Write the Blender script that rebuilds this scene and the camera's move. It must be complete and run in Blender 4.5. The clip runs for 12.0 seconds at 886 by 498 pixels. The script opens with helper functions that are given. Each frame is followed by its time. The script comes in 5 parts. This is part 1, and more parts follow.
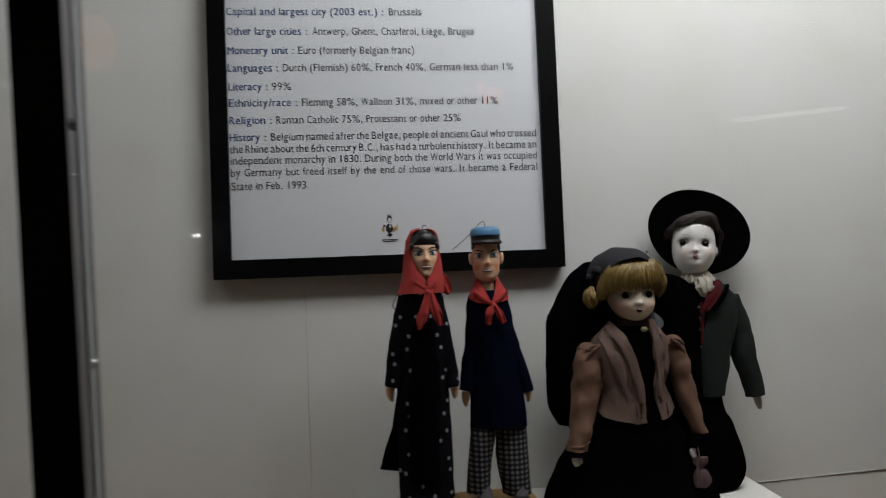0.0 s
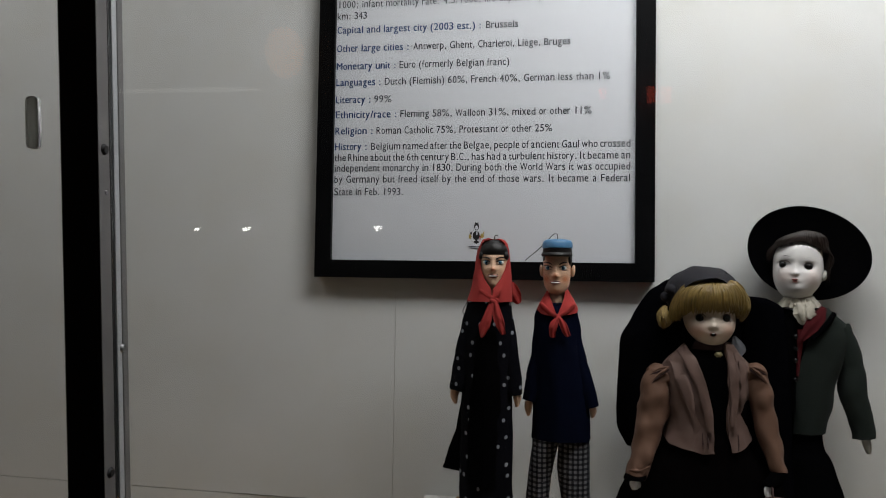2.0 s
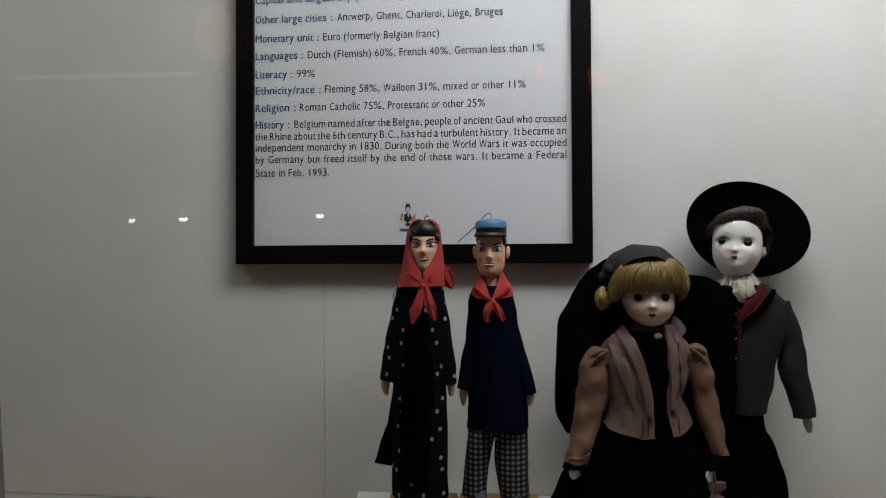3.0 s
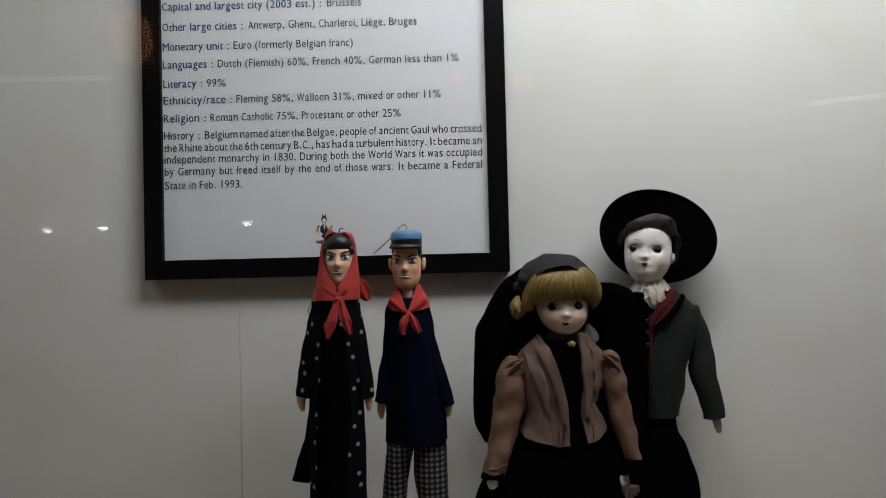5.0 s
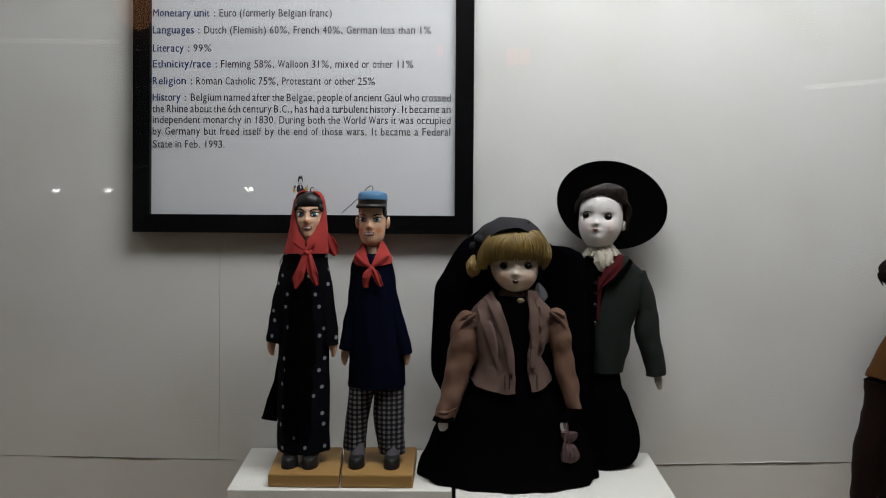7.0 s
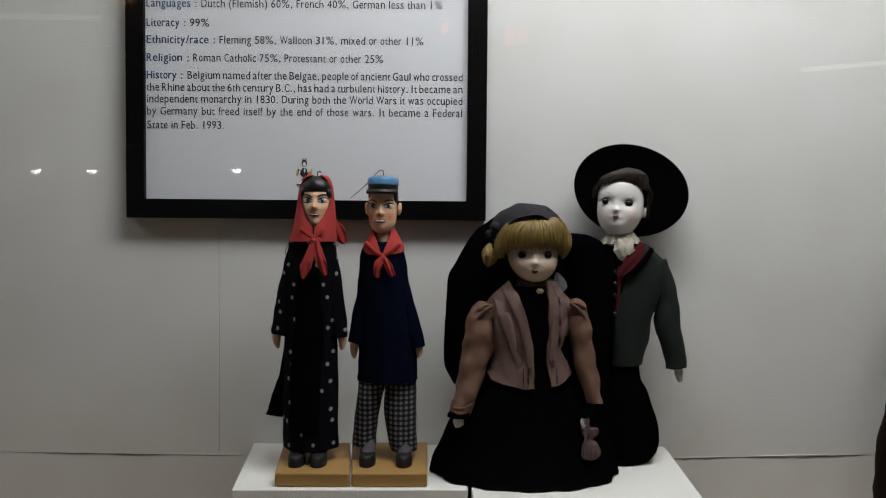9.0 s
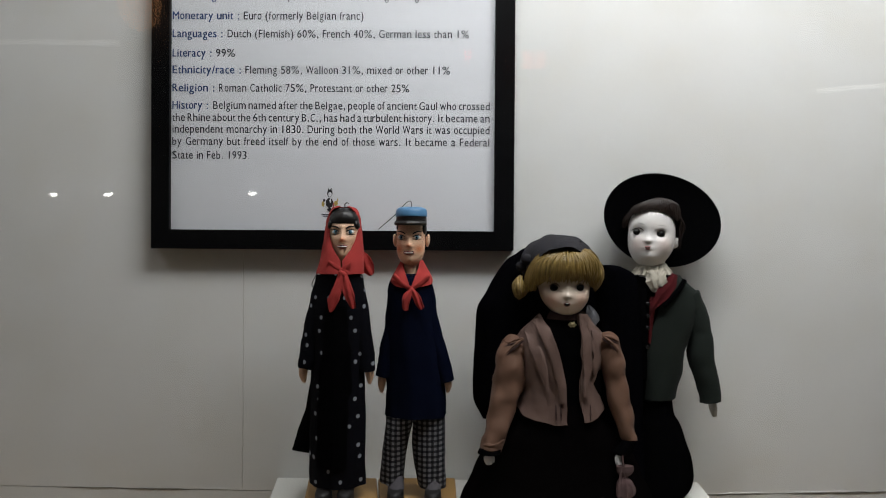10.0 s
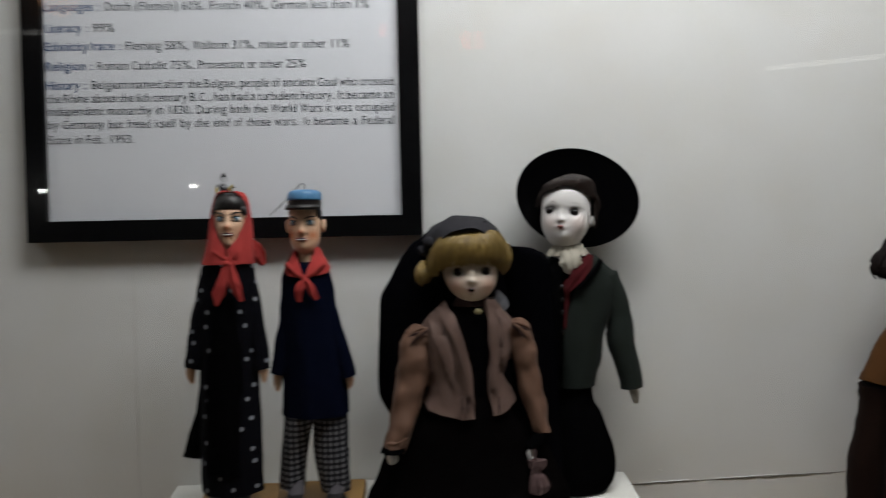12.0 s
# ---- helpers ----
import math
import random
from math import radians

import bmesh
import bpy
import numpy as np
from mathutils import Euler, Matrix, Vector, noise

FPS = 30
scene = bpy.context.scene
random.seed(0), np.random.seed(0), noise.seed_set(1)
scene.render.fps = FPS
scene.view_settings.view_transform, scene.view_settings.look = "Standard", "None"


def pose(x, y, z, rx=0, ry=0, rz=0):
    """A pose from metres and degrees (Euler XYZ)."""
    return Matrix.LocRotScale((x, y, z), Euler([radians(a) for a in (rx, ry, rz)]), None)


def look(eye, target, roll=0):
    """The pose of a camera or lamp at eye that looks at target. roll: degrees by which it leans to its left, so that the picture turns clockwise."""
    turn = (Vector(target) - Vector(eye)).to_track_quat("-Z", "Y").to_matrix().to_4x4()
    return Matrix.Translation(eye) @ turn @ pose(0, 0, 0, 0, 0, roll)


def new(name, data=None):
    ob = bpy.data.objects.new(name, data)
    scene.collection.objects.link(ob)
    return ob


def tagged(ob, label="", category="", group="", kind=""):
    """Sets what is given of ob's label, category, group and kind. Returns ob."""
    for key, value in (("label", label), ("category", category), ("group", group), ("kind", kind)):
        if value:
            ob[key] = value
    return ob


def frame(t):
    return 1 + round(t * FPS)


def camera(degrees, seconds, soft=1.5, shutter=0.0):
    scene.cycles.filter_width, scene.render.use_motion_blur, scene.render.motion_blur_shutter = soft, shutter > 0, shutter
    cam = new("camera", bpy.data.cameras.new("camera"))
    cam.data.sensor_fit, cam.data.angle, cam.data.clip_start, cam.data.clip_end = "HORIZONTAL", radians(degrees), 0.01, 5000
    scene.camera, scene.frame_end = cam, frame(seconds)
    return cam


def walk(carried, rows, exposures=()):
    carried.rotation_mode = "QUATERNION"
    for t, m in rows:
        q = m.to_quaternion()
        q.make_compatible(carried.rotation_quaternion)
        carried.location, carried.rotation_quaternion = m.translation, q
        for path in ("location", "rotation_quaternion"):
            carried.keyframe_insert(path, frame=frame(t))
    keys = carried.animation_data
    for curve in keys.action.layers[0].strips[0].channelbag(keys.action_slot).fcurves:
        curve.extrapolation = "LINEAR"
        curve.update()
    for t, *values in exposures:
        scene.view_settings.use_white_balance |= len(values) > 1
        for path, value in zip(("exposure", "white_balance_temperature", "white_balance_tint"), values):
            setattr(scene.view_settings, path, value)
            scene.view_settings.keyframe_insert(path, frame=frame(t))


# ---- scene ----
import functools

# camera and its walk
cam = camera(62.0, 12.0, soft=0.9, shutter=0.5)
PATH = [
    (0, (-0.062, -1.199, 1.448), (0.1766, 0.787, 1.528), -2.3),
    (0.5, (0.073, -1.155, 1.451), (0.153, 0.843, 1.501), -2.8),
    (1, (0.137, -1.222, 1.448), (-0.006, 0.772, 1.464), -1.6),
    (1.5, (0.147, -1.262, 1.452), (-0.114, 0.72, 1.487), 1.7),
    (2, (0.137, -1.227, 1.465), (-0.184, 0.745, 1.537), 0.9),
    (2.5, (0.16, -1.194, 1.453), (-0.041, 0.796, 1.511), -0.4),
    (2.7, (0.158, -1.173, 1.455), (-0.038, 0.817, 1.499), -0.2),
    (4.3, (0.192, -1.147, 1.464), (0.195, 0.852, 1.505), -2.0),
    (4.5, (0.217, -1.15, 1.472), (0.259, 0.849, 1.518), -2.0),
    (5, (0.187, -1.153, 1.47), (0.172, 0.846, 1.517), -1.4),
    (5.5, (0.19, -1.17, 1.47), (0.169, 0.83, 1.474), -1.1),
    (6, (0.219, -1.193, 1.455), (0.239, 0.807, 1.45), -1.3),
    (6.5, (0.258, -1.223, 1.453), (0.275, 0.777, 1.445), -0.7),
    (7, (0.256, -1.228, 1.447), (0.216, 0.771, 1.427), 0.4),
    (9, (0.212, -1.176, 1.455), (0.216, 0.822, 1.385), 0.5),
    (9.5, (0.188, -1.175, 1.468), (0.152, 0.825, 1.449), 0.1),
    (10, (0.185, -1.159, 1.472), (0.162, 0.841, 1.454), 0.4),
    (10.5, (0.188, -1.146, 1.482), (0.163, 0.854, 1.48), 0.7),
    (11, (0.18, -1.137, 1.469), (0.143, 0.862, 1.473), 0.2),
    (11.5, (0.202, -1.13, 1.467), (0.17, 0.87, 1.431), -0.3),
    (12, (0.275, -1.088, 1.464), (0.339, 0.91, 1.416), -1.2),
]
# the clip's camera brightens a little on the way
EXPOSURES = [(0.0, -0.48), (0.5, -0.48), (1.0, -0.38), (2.0, -0.36), (2.5, -0.38), (4.5, -0.34), (6.0, -0.32), (7.0, -0.2), (9.0, -0.2), (10.0, -0.08), (11.0, -0.2), (12.0, -0.24)]
walk(cam, [(t, look(eye, target, roll)) for t, eye, target, roll in PATH], EXPOSURES)

# world and lights: a closed museum corridor, lit from the tube inside the showcase and a few weak spots
world = bpy.data.worlds.new("world")
scene.world = world
world.use_nodes = True
world.node_tree.nodes["Background"].inputs[0].default_value = (0.02, 0.022, 0.025, 1)
world.node_tree.nodes["Background"].inputs[1].default_value = 0.3


def area_lamp(name, size_x, size_y, power, colour, m):
    data = bpy.data.lights.new(name, "AREA")
    data.shape, data.size, data.size_y = "RECTANGLE", size_x, size_y
    data.energy, data.color = power, colour
    ob = new(name, data)
    ob.matrix_world = m
    return ob


case_lamp = area_lamp("case_tube_lamp", 1.1, 0.30, 19.4, (0.995, 0.988, 1.02), look((0.56, -0.51, 2.43), (0.56, -0.12, 1.3)))
tagged(case_lamp, kind="structure")
next_lamp = area_lamp("next_bay_tube_lamp", 0.7, 0.30, 2.6, (0.995, 0.988, 1.02), look((-1.08, -0.47, 2.43), (-1.08, -0.16, 1.3)))
tagged(next_lamp, kind="structure")

# materials
def material(name, colour, rough=0.6, metal=0.0, vary=0.12, grain=40.0, bump=0.15, fine=400.0, spec=0.4, sheen=0.0, dirt=0.0):
    m = bpy.data.materials.new(name)
    m.use_nodes = True
    nt = m.node_tree
    b = nt.nodes["Principled BSDF"]
    b.inputs["Metallic"].default_value = metal
    b.inputs["Specular IOR Level"].default_value = spec
    if sheen:
        b.inputs["Sheen Weight"].default_value = sheen
        b.inputs["Sheen Roughness"].default_value = 0.4
    tc = nt.nodes.new("ShaderNodeTexCoord")
    n1 = nt.nodes.new("ShaderNodeTexNoise")
    n1.inputs["Scale"].default_value, n1.inputs["Detail"].default_value = grain, 5
    nt.links.new(tc.outputs["Object"], n1.inputs["Vector"])
    n2 = nt.nodes.new("ShaderNodeTexNoise")
    n2.inputs["Scale"].default_value, n2.inputs["Detail"].default_value = fine, 3
    nt.links.new(tc.outputs["Object"], n2.inputs["Vector"])
    mix = nt.nodes.new("ShaderNodeMix")
    mix.data_type = "RGBA"
    mix.inputs[6].default_value = (*[c * (1 - vary) for c in colour], 1)
    mix.inputs[7].default_value = (*[min(1, c * (1 + vary)) for c in colour], 1)
    nt.links.new(n1.outputs["Fac"], mix.inputs[0])
    last = mix.outputs[2]
    if dirt:
        n3 = nt.nodes.new("ShaderNodeTexNoise")
        n3.inputs["Scale"].default_value, n3.inputs["Detail"].default_value, n3.inputs["Roughness"].default_value = 7.0, 8, 0.7
        nt.links.new(tc.outputs["Object"], n3.inputs["Vector"])
        ramp = nt.nodes.new("ShaderNodeValToRGB")
        ramp.color_ramp.elements[0].position, ramp.color_ramp.elements[1].position = 0.3, 0.55
        v = 1 - dirt
        ramp.color_ramp.elements[0].color = (v, v * 0.985, v * 0.95, 1)
        nt.links.new(n3.outputs["Fac"], ramp.inputs[0])
        mul = nt.nodes.new("ShaderNodeMix")
        mul.data_type, mul.blend_type = "RGBA", "MULTIPLY"
        mul.inputs[0].default_value = 1.0
        nt.links.new(last, mul.inputs[6])
        nt.links.new(ramp.outputs[0], mul.inputs[7])
        last = mul.outputs[2]
    nt.links.new(last, b.inputs["Base Color"])
    rr = nt.nodes.new("ShaderNodeMapRange")
    rr.inputs["To Min"].default_value, rr.inputs["To Max"].default_value = max(0.02, rough - 0.1), min(1, rough + 0.1)
    nt.links.new(n1.outputs["Fac"], rr.inputs["Value"])
    nt.links.new(rr.outputs[0], b.inputs["Roughness"])
    if bump:
        bp = nt.nodes.new("ShaderNodeBump")
        bp.inputs["Strength"].default_value, bp.inputs["Distance"].default_value = bump, 0.001
        nt.links.new(n2.outputs["Fac"], bp.inputs["Height"])
        nt.links.new(bp.outputs[0], b.inputs["Normal"])
    return m


def glowing(name, colour, strength):
    m = bpy.data.materials.new(name)
    m.use_nodes = True
    b = m.node_tree.nodes["Principled BSDF"]
    b.inputs["Base Color"].default_value = (*colour, 1)
    b.inputs["Emission Color"].default_value = (*colour, 1)
    b.inputs["Emission Strength"].default_value = strength
    return m


def pane_glass():
    m = bpy.data.materials.new("pane_glass")
    m.use_nodes = True
    nt = m.node_tree
    nt.nodes.remove(nt.nodes["Principled BSDF"])
    out = nt.nodes["Material Output"]
    lw = nt.nodes.new("ShaderNodeLayerWeight")
    lw.inputs["Blend"].default_value = 0.5
    power = nt.nodes.new("ShaderNodeMath")
    power.operation = "POWER"
    power.inputs[1].default_value = 5.0
    fr = nt.nodes.new("ShaderNodeMapRange")
    fr.inputs["To Min"].default_value, fr.inputs["To Max"].default_value = 0.045, 1.0
    nt.links.new(lw.outputs["Facing"], power.inputs[0])
    nt.links.new(power.outputs[0], fr.inputs["Value"])
    clear = nt.nodes.new("ShaderNodeBsdfTransparent")
    clear.inputs["Color"].default_value = (0.95, 0.965, 0.955, 1)
    gloss = nt.nodes.new("ShaderNodeBsdfGlossy")
    gloss.inputs["Roughness"].default_value = 0.012
    smudge = nt.nodes.new("ShaderNodeBsdfGlossy")
    smudge.inputs["Roughness"].default_value = 0.13
    both = nt.nodes.new("ShaderNodeMixShader")
    both.inputs[0].default_value = 0.30
    nt.links.new(gloss.outputs[0], both.inputs[1])
    nt.links.new(smudge.outputs[0], both.inputs[2])
    mix = nt.nodes.new("ShaderNodeMixShader")
    nt.links.new(fr.outputs[0], mix.inputs[0])
    nt.links.new(clear.outputs[0], mix.inputs[1])
    nt.links.new(both.outputs[0], mix.inputs[2])
    nt.links.new(mix.outputs[0], out.inputs["Surface"])
    return m


WALL = material("white_wall_paint", (0.74, 0.735, 0.715), 0.42, vary=0.035, grain=6, bump=0.3, fine=90, dirt=0.075)
CRACK = material("joint_filler", (0.5, 0.49, 0.45), 0.7, vary=0.25, grain=120)
CRACK_DARK = material("dirty_open_joint", (0.16, 0.15, 0.13), 0.8, vary=0.5, grain=120)
PLINTH = material("white_plinth_paint", (0.80, 0.79, 0.75), 0.5, vary=0.04, grain=12, bump=0.2, fine=150, dirt=0.05)
FRAME = material("black_frame_lacquer", (0.003, 0.003, 0.0035), 0.4, vary=0.3, grain=60, bump=0.1, spec=0.08)
PAPER = material("printed_paper", (0.70, 0.71, 0.74), 0.55, vary=0.012, grain=9, bump=0.04, fine=900)
INK = material("dark_grey_ink", (0.035, 0.04, 0.05), 0.7, vary=0.2)
INK_BLUE = material("blue_ink", (0.035, 0.075, 0.19), 0.7, vary=0.2)
INK_BLACK = material("black_ink", (0.012, 0.012, 0.014), 0.7)
INK_YELLOW = material("yellow_ink", (0.45, 0.33, 0.08), 0.7)
INK_RED = material("red_ink", (0.35, 0.05, 0.04), 0.7)
BLACK_WOOD = material("black_stained_wood", (0.010, 0.007, 0.006), 0.42, vary=0.5, grain=30, bump=0.3)
ALU = material("anodised_aluminium", (0.42, 0.43, 0.44), 0.5, metal=0.4, vary=0.12, grain=30, bump=0.1)
ALU_DULL = material("dull_grey_aluminium", (0.16, 0.155, 0.15), 0.55, metal=0.4, vary=0.15, grain=30, bump=0.1)
RUBBER = material("black_rubber", (0.008, 0.008, 0.008), 0.6)
STEEL = material("screw_steel", (0.30, 0.30, 0.30), 0.35, metal=1.0)
PULL = material("translucent_grey_plastic", (0.62, 0.62, 0.58), 0.4, vary=0.06)
PULL.node_tree.nodes["Principled BSDF"].inputs["Transmission Weight"].default_value = 0.6
GLASS = pane_glass()
CARPET = material("dark_carpet", (0.05, 0.04, 0.035), 0.95, vary=0.3)
CORRIDOR = material("corridor_paint", (0.09, 0.086, 0.08), 0.7, vary=0.06, grain=4)
# tan chosen only for its warm bounce; the floor itself is unseen
BOUNCE_BOARD = material("tan_bounce_board", (0.42, 0.29, 0.16), 0.5, vary=0.2, grain=14, bump=0.2)
CEIL = material("ceiling_paint", (0.16, 0.155, 0.15), 0.8, vary=0.05, grain=5)


def dotted(name, base, dot, scale, radius):
    m = material(name, base, 0.85, vary=0.2, grain=60, bump=0.3, fine=900, spec=0.05, sheen=0.0)
    nt = m.node_tree
    b = nt.nodes["Principled BSDF"]
    tc = [n for n in nt.nodes if n.type == "TEX_COORD"][0]
    vo = nt.nodes.new("ShaderNodeTexVoronoi")
    vo.voronoi_dimensions = "2D"
    vo.inputs["Scale"].default_value, vo.inputs["Randomness"].default_value = scale, 0.8
    sep, flat = nt.nodes.new("ShaderNodeSeparateXYZ"), nt.nodes.new("ShaderNodeCombineXYZ")
    tall = nt.nodes.new("ShaderNodeMath")
    tall.operation, tall.inputs[1].default_value = "MULTIPLY", 0.75
    nt.links.new(tc.outputs["Object"], sep.inputs[0])
    nt.links.new(sep.outputs["X"], flat.inputs["X"])
    nt.links.new(sep.outputs["Z"], tall.inputs[0])
    nt.links.new(tall.outputs[0], flat.inputs["Y"])
    nt.links.new(flat.outputs[0], vo.inputs["Vector"])
    less = nt.nodes.new("ShaderNodeMath")
    less.operation = "LESS_THAN"
    less.inputs[1].default_value = radius
    nt.links.new(vo.outputs["Distance"], less.inputs[0])
    old = b.inputs["Base Color"].links[0].from_socket
    mix = nt.nodes.new("ShaderNodeMix")
    mix.data_type = "RGBA"
    mix.inputs[7].default_value = (*dot, 1)
    nt.links.new(less.outputs[0], mix.inputs[0])
    nt.links.new(old, mix.inputs[6])
    nt.links.new(mix.outputs[2], b.inputs["Base Color"])
    return m


def gingham(name, dark, light, period):
    m = material(name, dark, 0.85, vary=0.1, bump=0.3, fine=900, spec=0.15)
    nt = m.node_tree
    b = nt.nodes["Principled BSDF"]
    tc = [n for n in nt.nodes if n.type == "TEX_COORD"][0]
    sep = nt.nodes.new("ShaderNodeSeparateXYZ")
    nt.links.new(tc.outputs["Object"], sep.inputs[0])
    bands = []
    for axis in ("X", "Z"):
        mul = nt.nodes.new("ShaderNodeMath")
        mul.operation = "MULTIPLY"
        mul.inputs[1].default_value = 1.0 / period
        nt.links.new(sep.outputs[axis], mul.inputs[0])
        fr = nt.nodes.new("ShaderNodeMath")
        fr.operation = "FRACT"
        nt.links.new(mul.outputs[0], fr.inputs[0])
        gt = nt.nodes.new("ShaderNodeMath")
        gt.operation = "GREATER_THAN"
        gt.inputs[1].default_value = 0.48
        nt.links.new(fr.outputs[0], gt.inputs[0])
        bands.append(gt)
    add = nt.nodes.new("ShaderNodeMath")
    add.operation = "ADD"
    nt.links.new(bands[0].outputs[0], add.inputs[0])
    nt.links.new(bands[1].outputs[0], add.inputs[1])
    ramp = nt.nodes.new("ShaderNodeValToRGB")
    ramp.color_ramp.interpolation = "CONSTANT"
    ramp.color_ramp.elements[0].color = (*dark, 1)
    ramp.color_ramp.elements[1].position = 0.75
    ramp.color_ramp.elements[1].color = (*light, 1)
    e = ramp.color_ramp.elements.new(0.25)
    e.color = (*[d * 0.72 + l * 0.17 for d, l in zip(dark, light)], 1)
    half = nt.nodes.new("ShaderNodeMath")
    half.operation = "MULTIPLY"
    half.inputs[1].default_value = 0.5
    nt.links.new(add.outputs[0], half.inputs[0])
    nt.links.new(half.outputs[0], ramp.inputs[0])
    nt.links.new(ramp.outputs[0], b.inputs["Base Color"])
    return m


def cloth(name, colour, **k):
    return material(name, colour, **{**dict(rough=0.88, vary=0.22, grain=70, bump=0.5, fine=1100, spec=0.06, sheen=0.03), **k})


SKIN = material("painted_wood_skin", (0.74, 0.475, 0.32), 0.38, vary=0.10, grain=45, bump=0.1)
CARVED_HAIR = material("black_gloss_paint", (0.007, 0.005, 0.0045), 0.42, vary=0.3)
WHITE_AND_GLINT = material("white_paint_and_eye_glint", (0.72, 0.72, 0.70), 0.3, vary=0.03)
EYE_BLUE = material("eye_blue_paint", (0.10, 0.26, 0.38), 0.25, vary=0.2)
EYE_DARK = material("eye_dark_glass", (0.008, 0.007, 0.007), 0.08, vary=0.2, bump=0)
LIP = material("lip_paint", (0.27, 0.075, 0.065), 0.35)
LIP_PALE = material("pale_lip_paint", (0.20, 0.07, 0.055), 0.35)
RED_CLOTH = cloth("red_cotton", (0.40, 0.05, 0.045))
DOTS = dotted("black_dotted_cotton", (0.003, 0.003, 0.005), (0.26, 0.27, 0.30), 54.0, 0.115)
BLACK_CLOTH = cloth("black_cotton", (0.0016, 0.0016, 0.0019), sheen=0.0, spec=0.0)
NAVY = cloth("navy_cotton", (0.0030, 0.0044, 0.0125), sheen=0.0, spec=0.0)
CHECK = gingham("black_white_check", (0.008, 0.008, 0.011), (0.17, 0.165, 0.175), 0.0072)
CAP_BLUE = material("blue_gloss_paint", (0.075, 0.20, 0.36), 0.35, vary=0.25, grain=90)
SHOE = material("brown_black_paint", (0.007, 0.006, 0.006), 0.6, vary=0.3)
SOCK = cloth("grey_sock", (0.085, 0.078, 0.085))
PORCELAIN = material("white_bisque", (0.74, 0.71, 0.69), 0.32, vary=0.03, grain=30, bump=0.04)
PORCELAIN_WARM = material("warm_bisque", (0.60, 0.51, 0.42), 0.32, vary=0.05, grain=30, bump=0.04)
BLOND = material("blond_hair", (0.205, 0.135, 0.037), 0.38, vary=0.55, grain=110, bump=0.4, fine=1400)
BROWN_HAIR = material("brown_hair", (0.013, 0.0065, 0.0045), 0.45, vary=0.4, grain=150, bump=0.4, fine=1400)
BLACK_HAIR = material("black_hair", (0.007, 0.004, 0.0035), 0.6, spec=0.1, vary=0.4, grain=150, bump=0.4)
JACKET = cloth("dusty_brown_wool", (0.138, 0.086, 0.070), vary=0.3, rough=0.6, spec=0.22)
SLEEVE = cloth("warm_brown_satin_wool", (0.145, 0.077, 0.050), vary=0.3, rough=0.58, spec=0.24)
SILK_GREY = cloth("pale_grey_silk", (0.17, 0.17, 0.185), rough=0.6)
# dark trim, also the shade painted below the sleeve pleats
JACKET_DARK = cloth("dark_brown_trim_and_fold_shade", (0.055, 0.032, 0.030))
SKIRT = cloth("black_brown_skirt", (0.0022, 0.0017, 0.0018), sheen=0.0, spec=0.0)
VEIL = cloth("dark_grey_silk", (0.026, 0.025, 0.029), rough=0.7)
CAPE = cloth("black_cape", (0.0016, 0.0016, 0.0024), sheen=0.0, spec=0.0)
GREEN = cloth("dark_green_felt", (0.019, 0.0235, 0.0205))
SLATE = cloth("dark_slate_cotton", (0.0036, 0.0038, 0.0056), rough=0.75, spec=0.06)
FELT = cloth("black_hat_felt", (0.0015, 0.0015, 0.0018), sheen=0.0, spec=0.0)
CREAM = cloth("cream_lace", (0.42, 0.385, 0.32))
WINE = cloth("wine_red_cloth", (0.070, 0.010, 0.012))
PURSE = cloth("dusty_pink_cloth", (0.105, 0.066, 0.064))
OCHRE = cloth("ochre_cloth", (0.070, 0.030, 0.010))
BROWN_CLOTH = cloth("brown_cloth", (0.011, 0.005, 0.0035))
GOLD = material("tarnished_gold_braid", (0.28, 0.24, 0.13), 0.5, metal=0.5, vary=0.4, grain=250, bump=0.8, fine=500)
WIRE = material("iron_wire", (0.05, 0.045, 0.04), 0.4, metal=0.8)
BOARD = material("yellow_varnished_wood", (0.36, 0.205, 0.065), 0.5, vary=0.16, grain=22, bump=0.3, fine=300)


def blushing(m, colour):
    """Painted cheeks: mixes the colour in by the mesh's own "blush" weights."""
    nt = m.node_tree
    b = nt.nodes["Principled BSDF"]
    at = nt.nodes.new("ShaderNodeAttribute")
    at.attribute_name = "blush"
    mix = nt.nodes.new("ShaderNodeMix")
    mix.data_type = "RGBA"
    mix.inputs[7].default_value = (*colour, 1)
    nt.links.new(at.outputs["Fac"], mix.inputs[0])
    nt.links.new(b.inputs["Base Color"].links[0].from_socket, mix.inputs[6])
    nt.links.new(mix.outputs[2], b.inputs["Base Color"])


blushing(SKIN, (0.58, 0.17, 0.06))
blushing(PORCELAIN, (0.60, 0.42, 0.36))
blushing(PORCELAIN_WARM, (0.56, 0.30, 0.22))


def by_lock(m, low, high):
    """Each lock of hair is a little lighter or darker than the next."""
    nt = m.node_tree
    b = nt.nodes["Principled BSDF"]
    geo = nt.nodes.new("ShaderNodeNewGeometry")
    span = nt.nodes.new("ShaderNodeMapRange")
    span.inputs["To Min"].default_value, span.inputs["To Max"].default_value = low, high
    nt.links.new(geo.outputs["Random Per Island"], span.inputs["Value"])
    mul = nt.nodes.new("ShaderNodeVectorMath")
    mul.operation = "SCALE"
    nt.links.new(b.inputs["Base Color"].links[0].from_socket, mul.inputs[0])
    nt.links.new(span.outputs[0], mul.inputs["Scale"])
    nt.links.new(mul.outputs[0], b.inputs["Base Color"])


by_lock(BLOND, 0.72, 1.25)
by_lock(BROWN_HAIR, 0.4, 2.0)


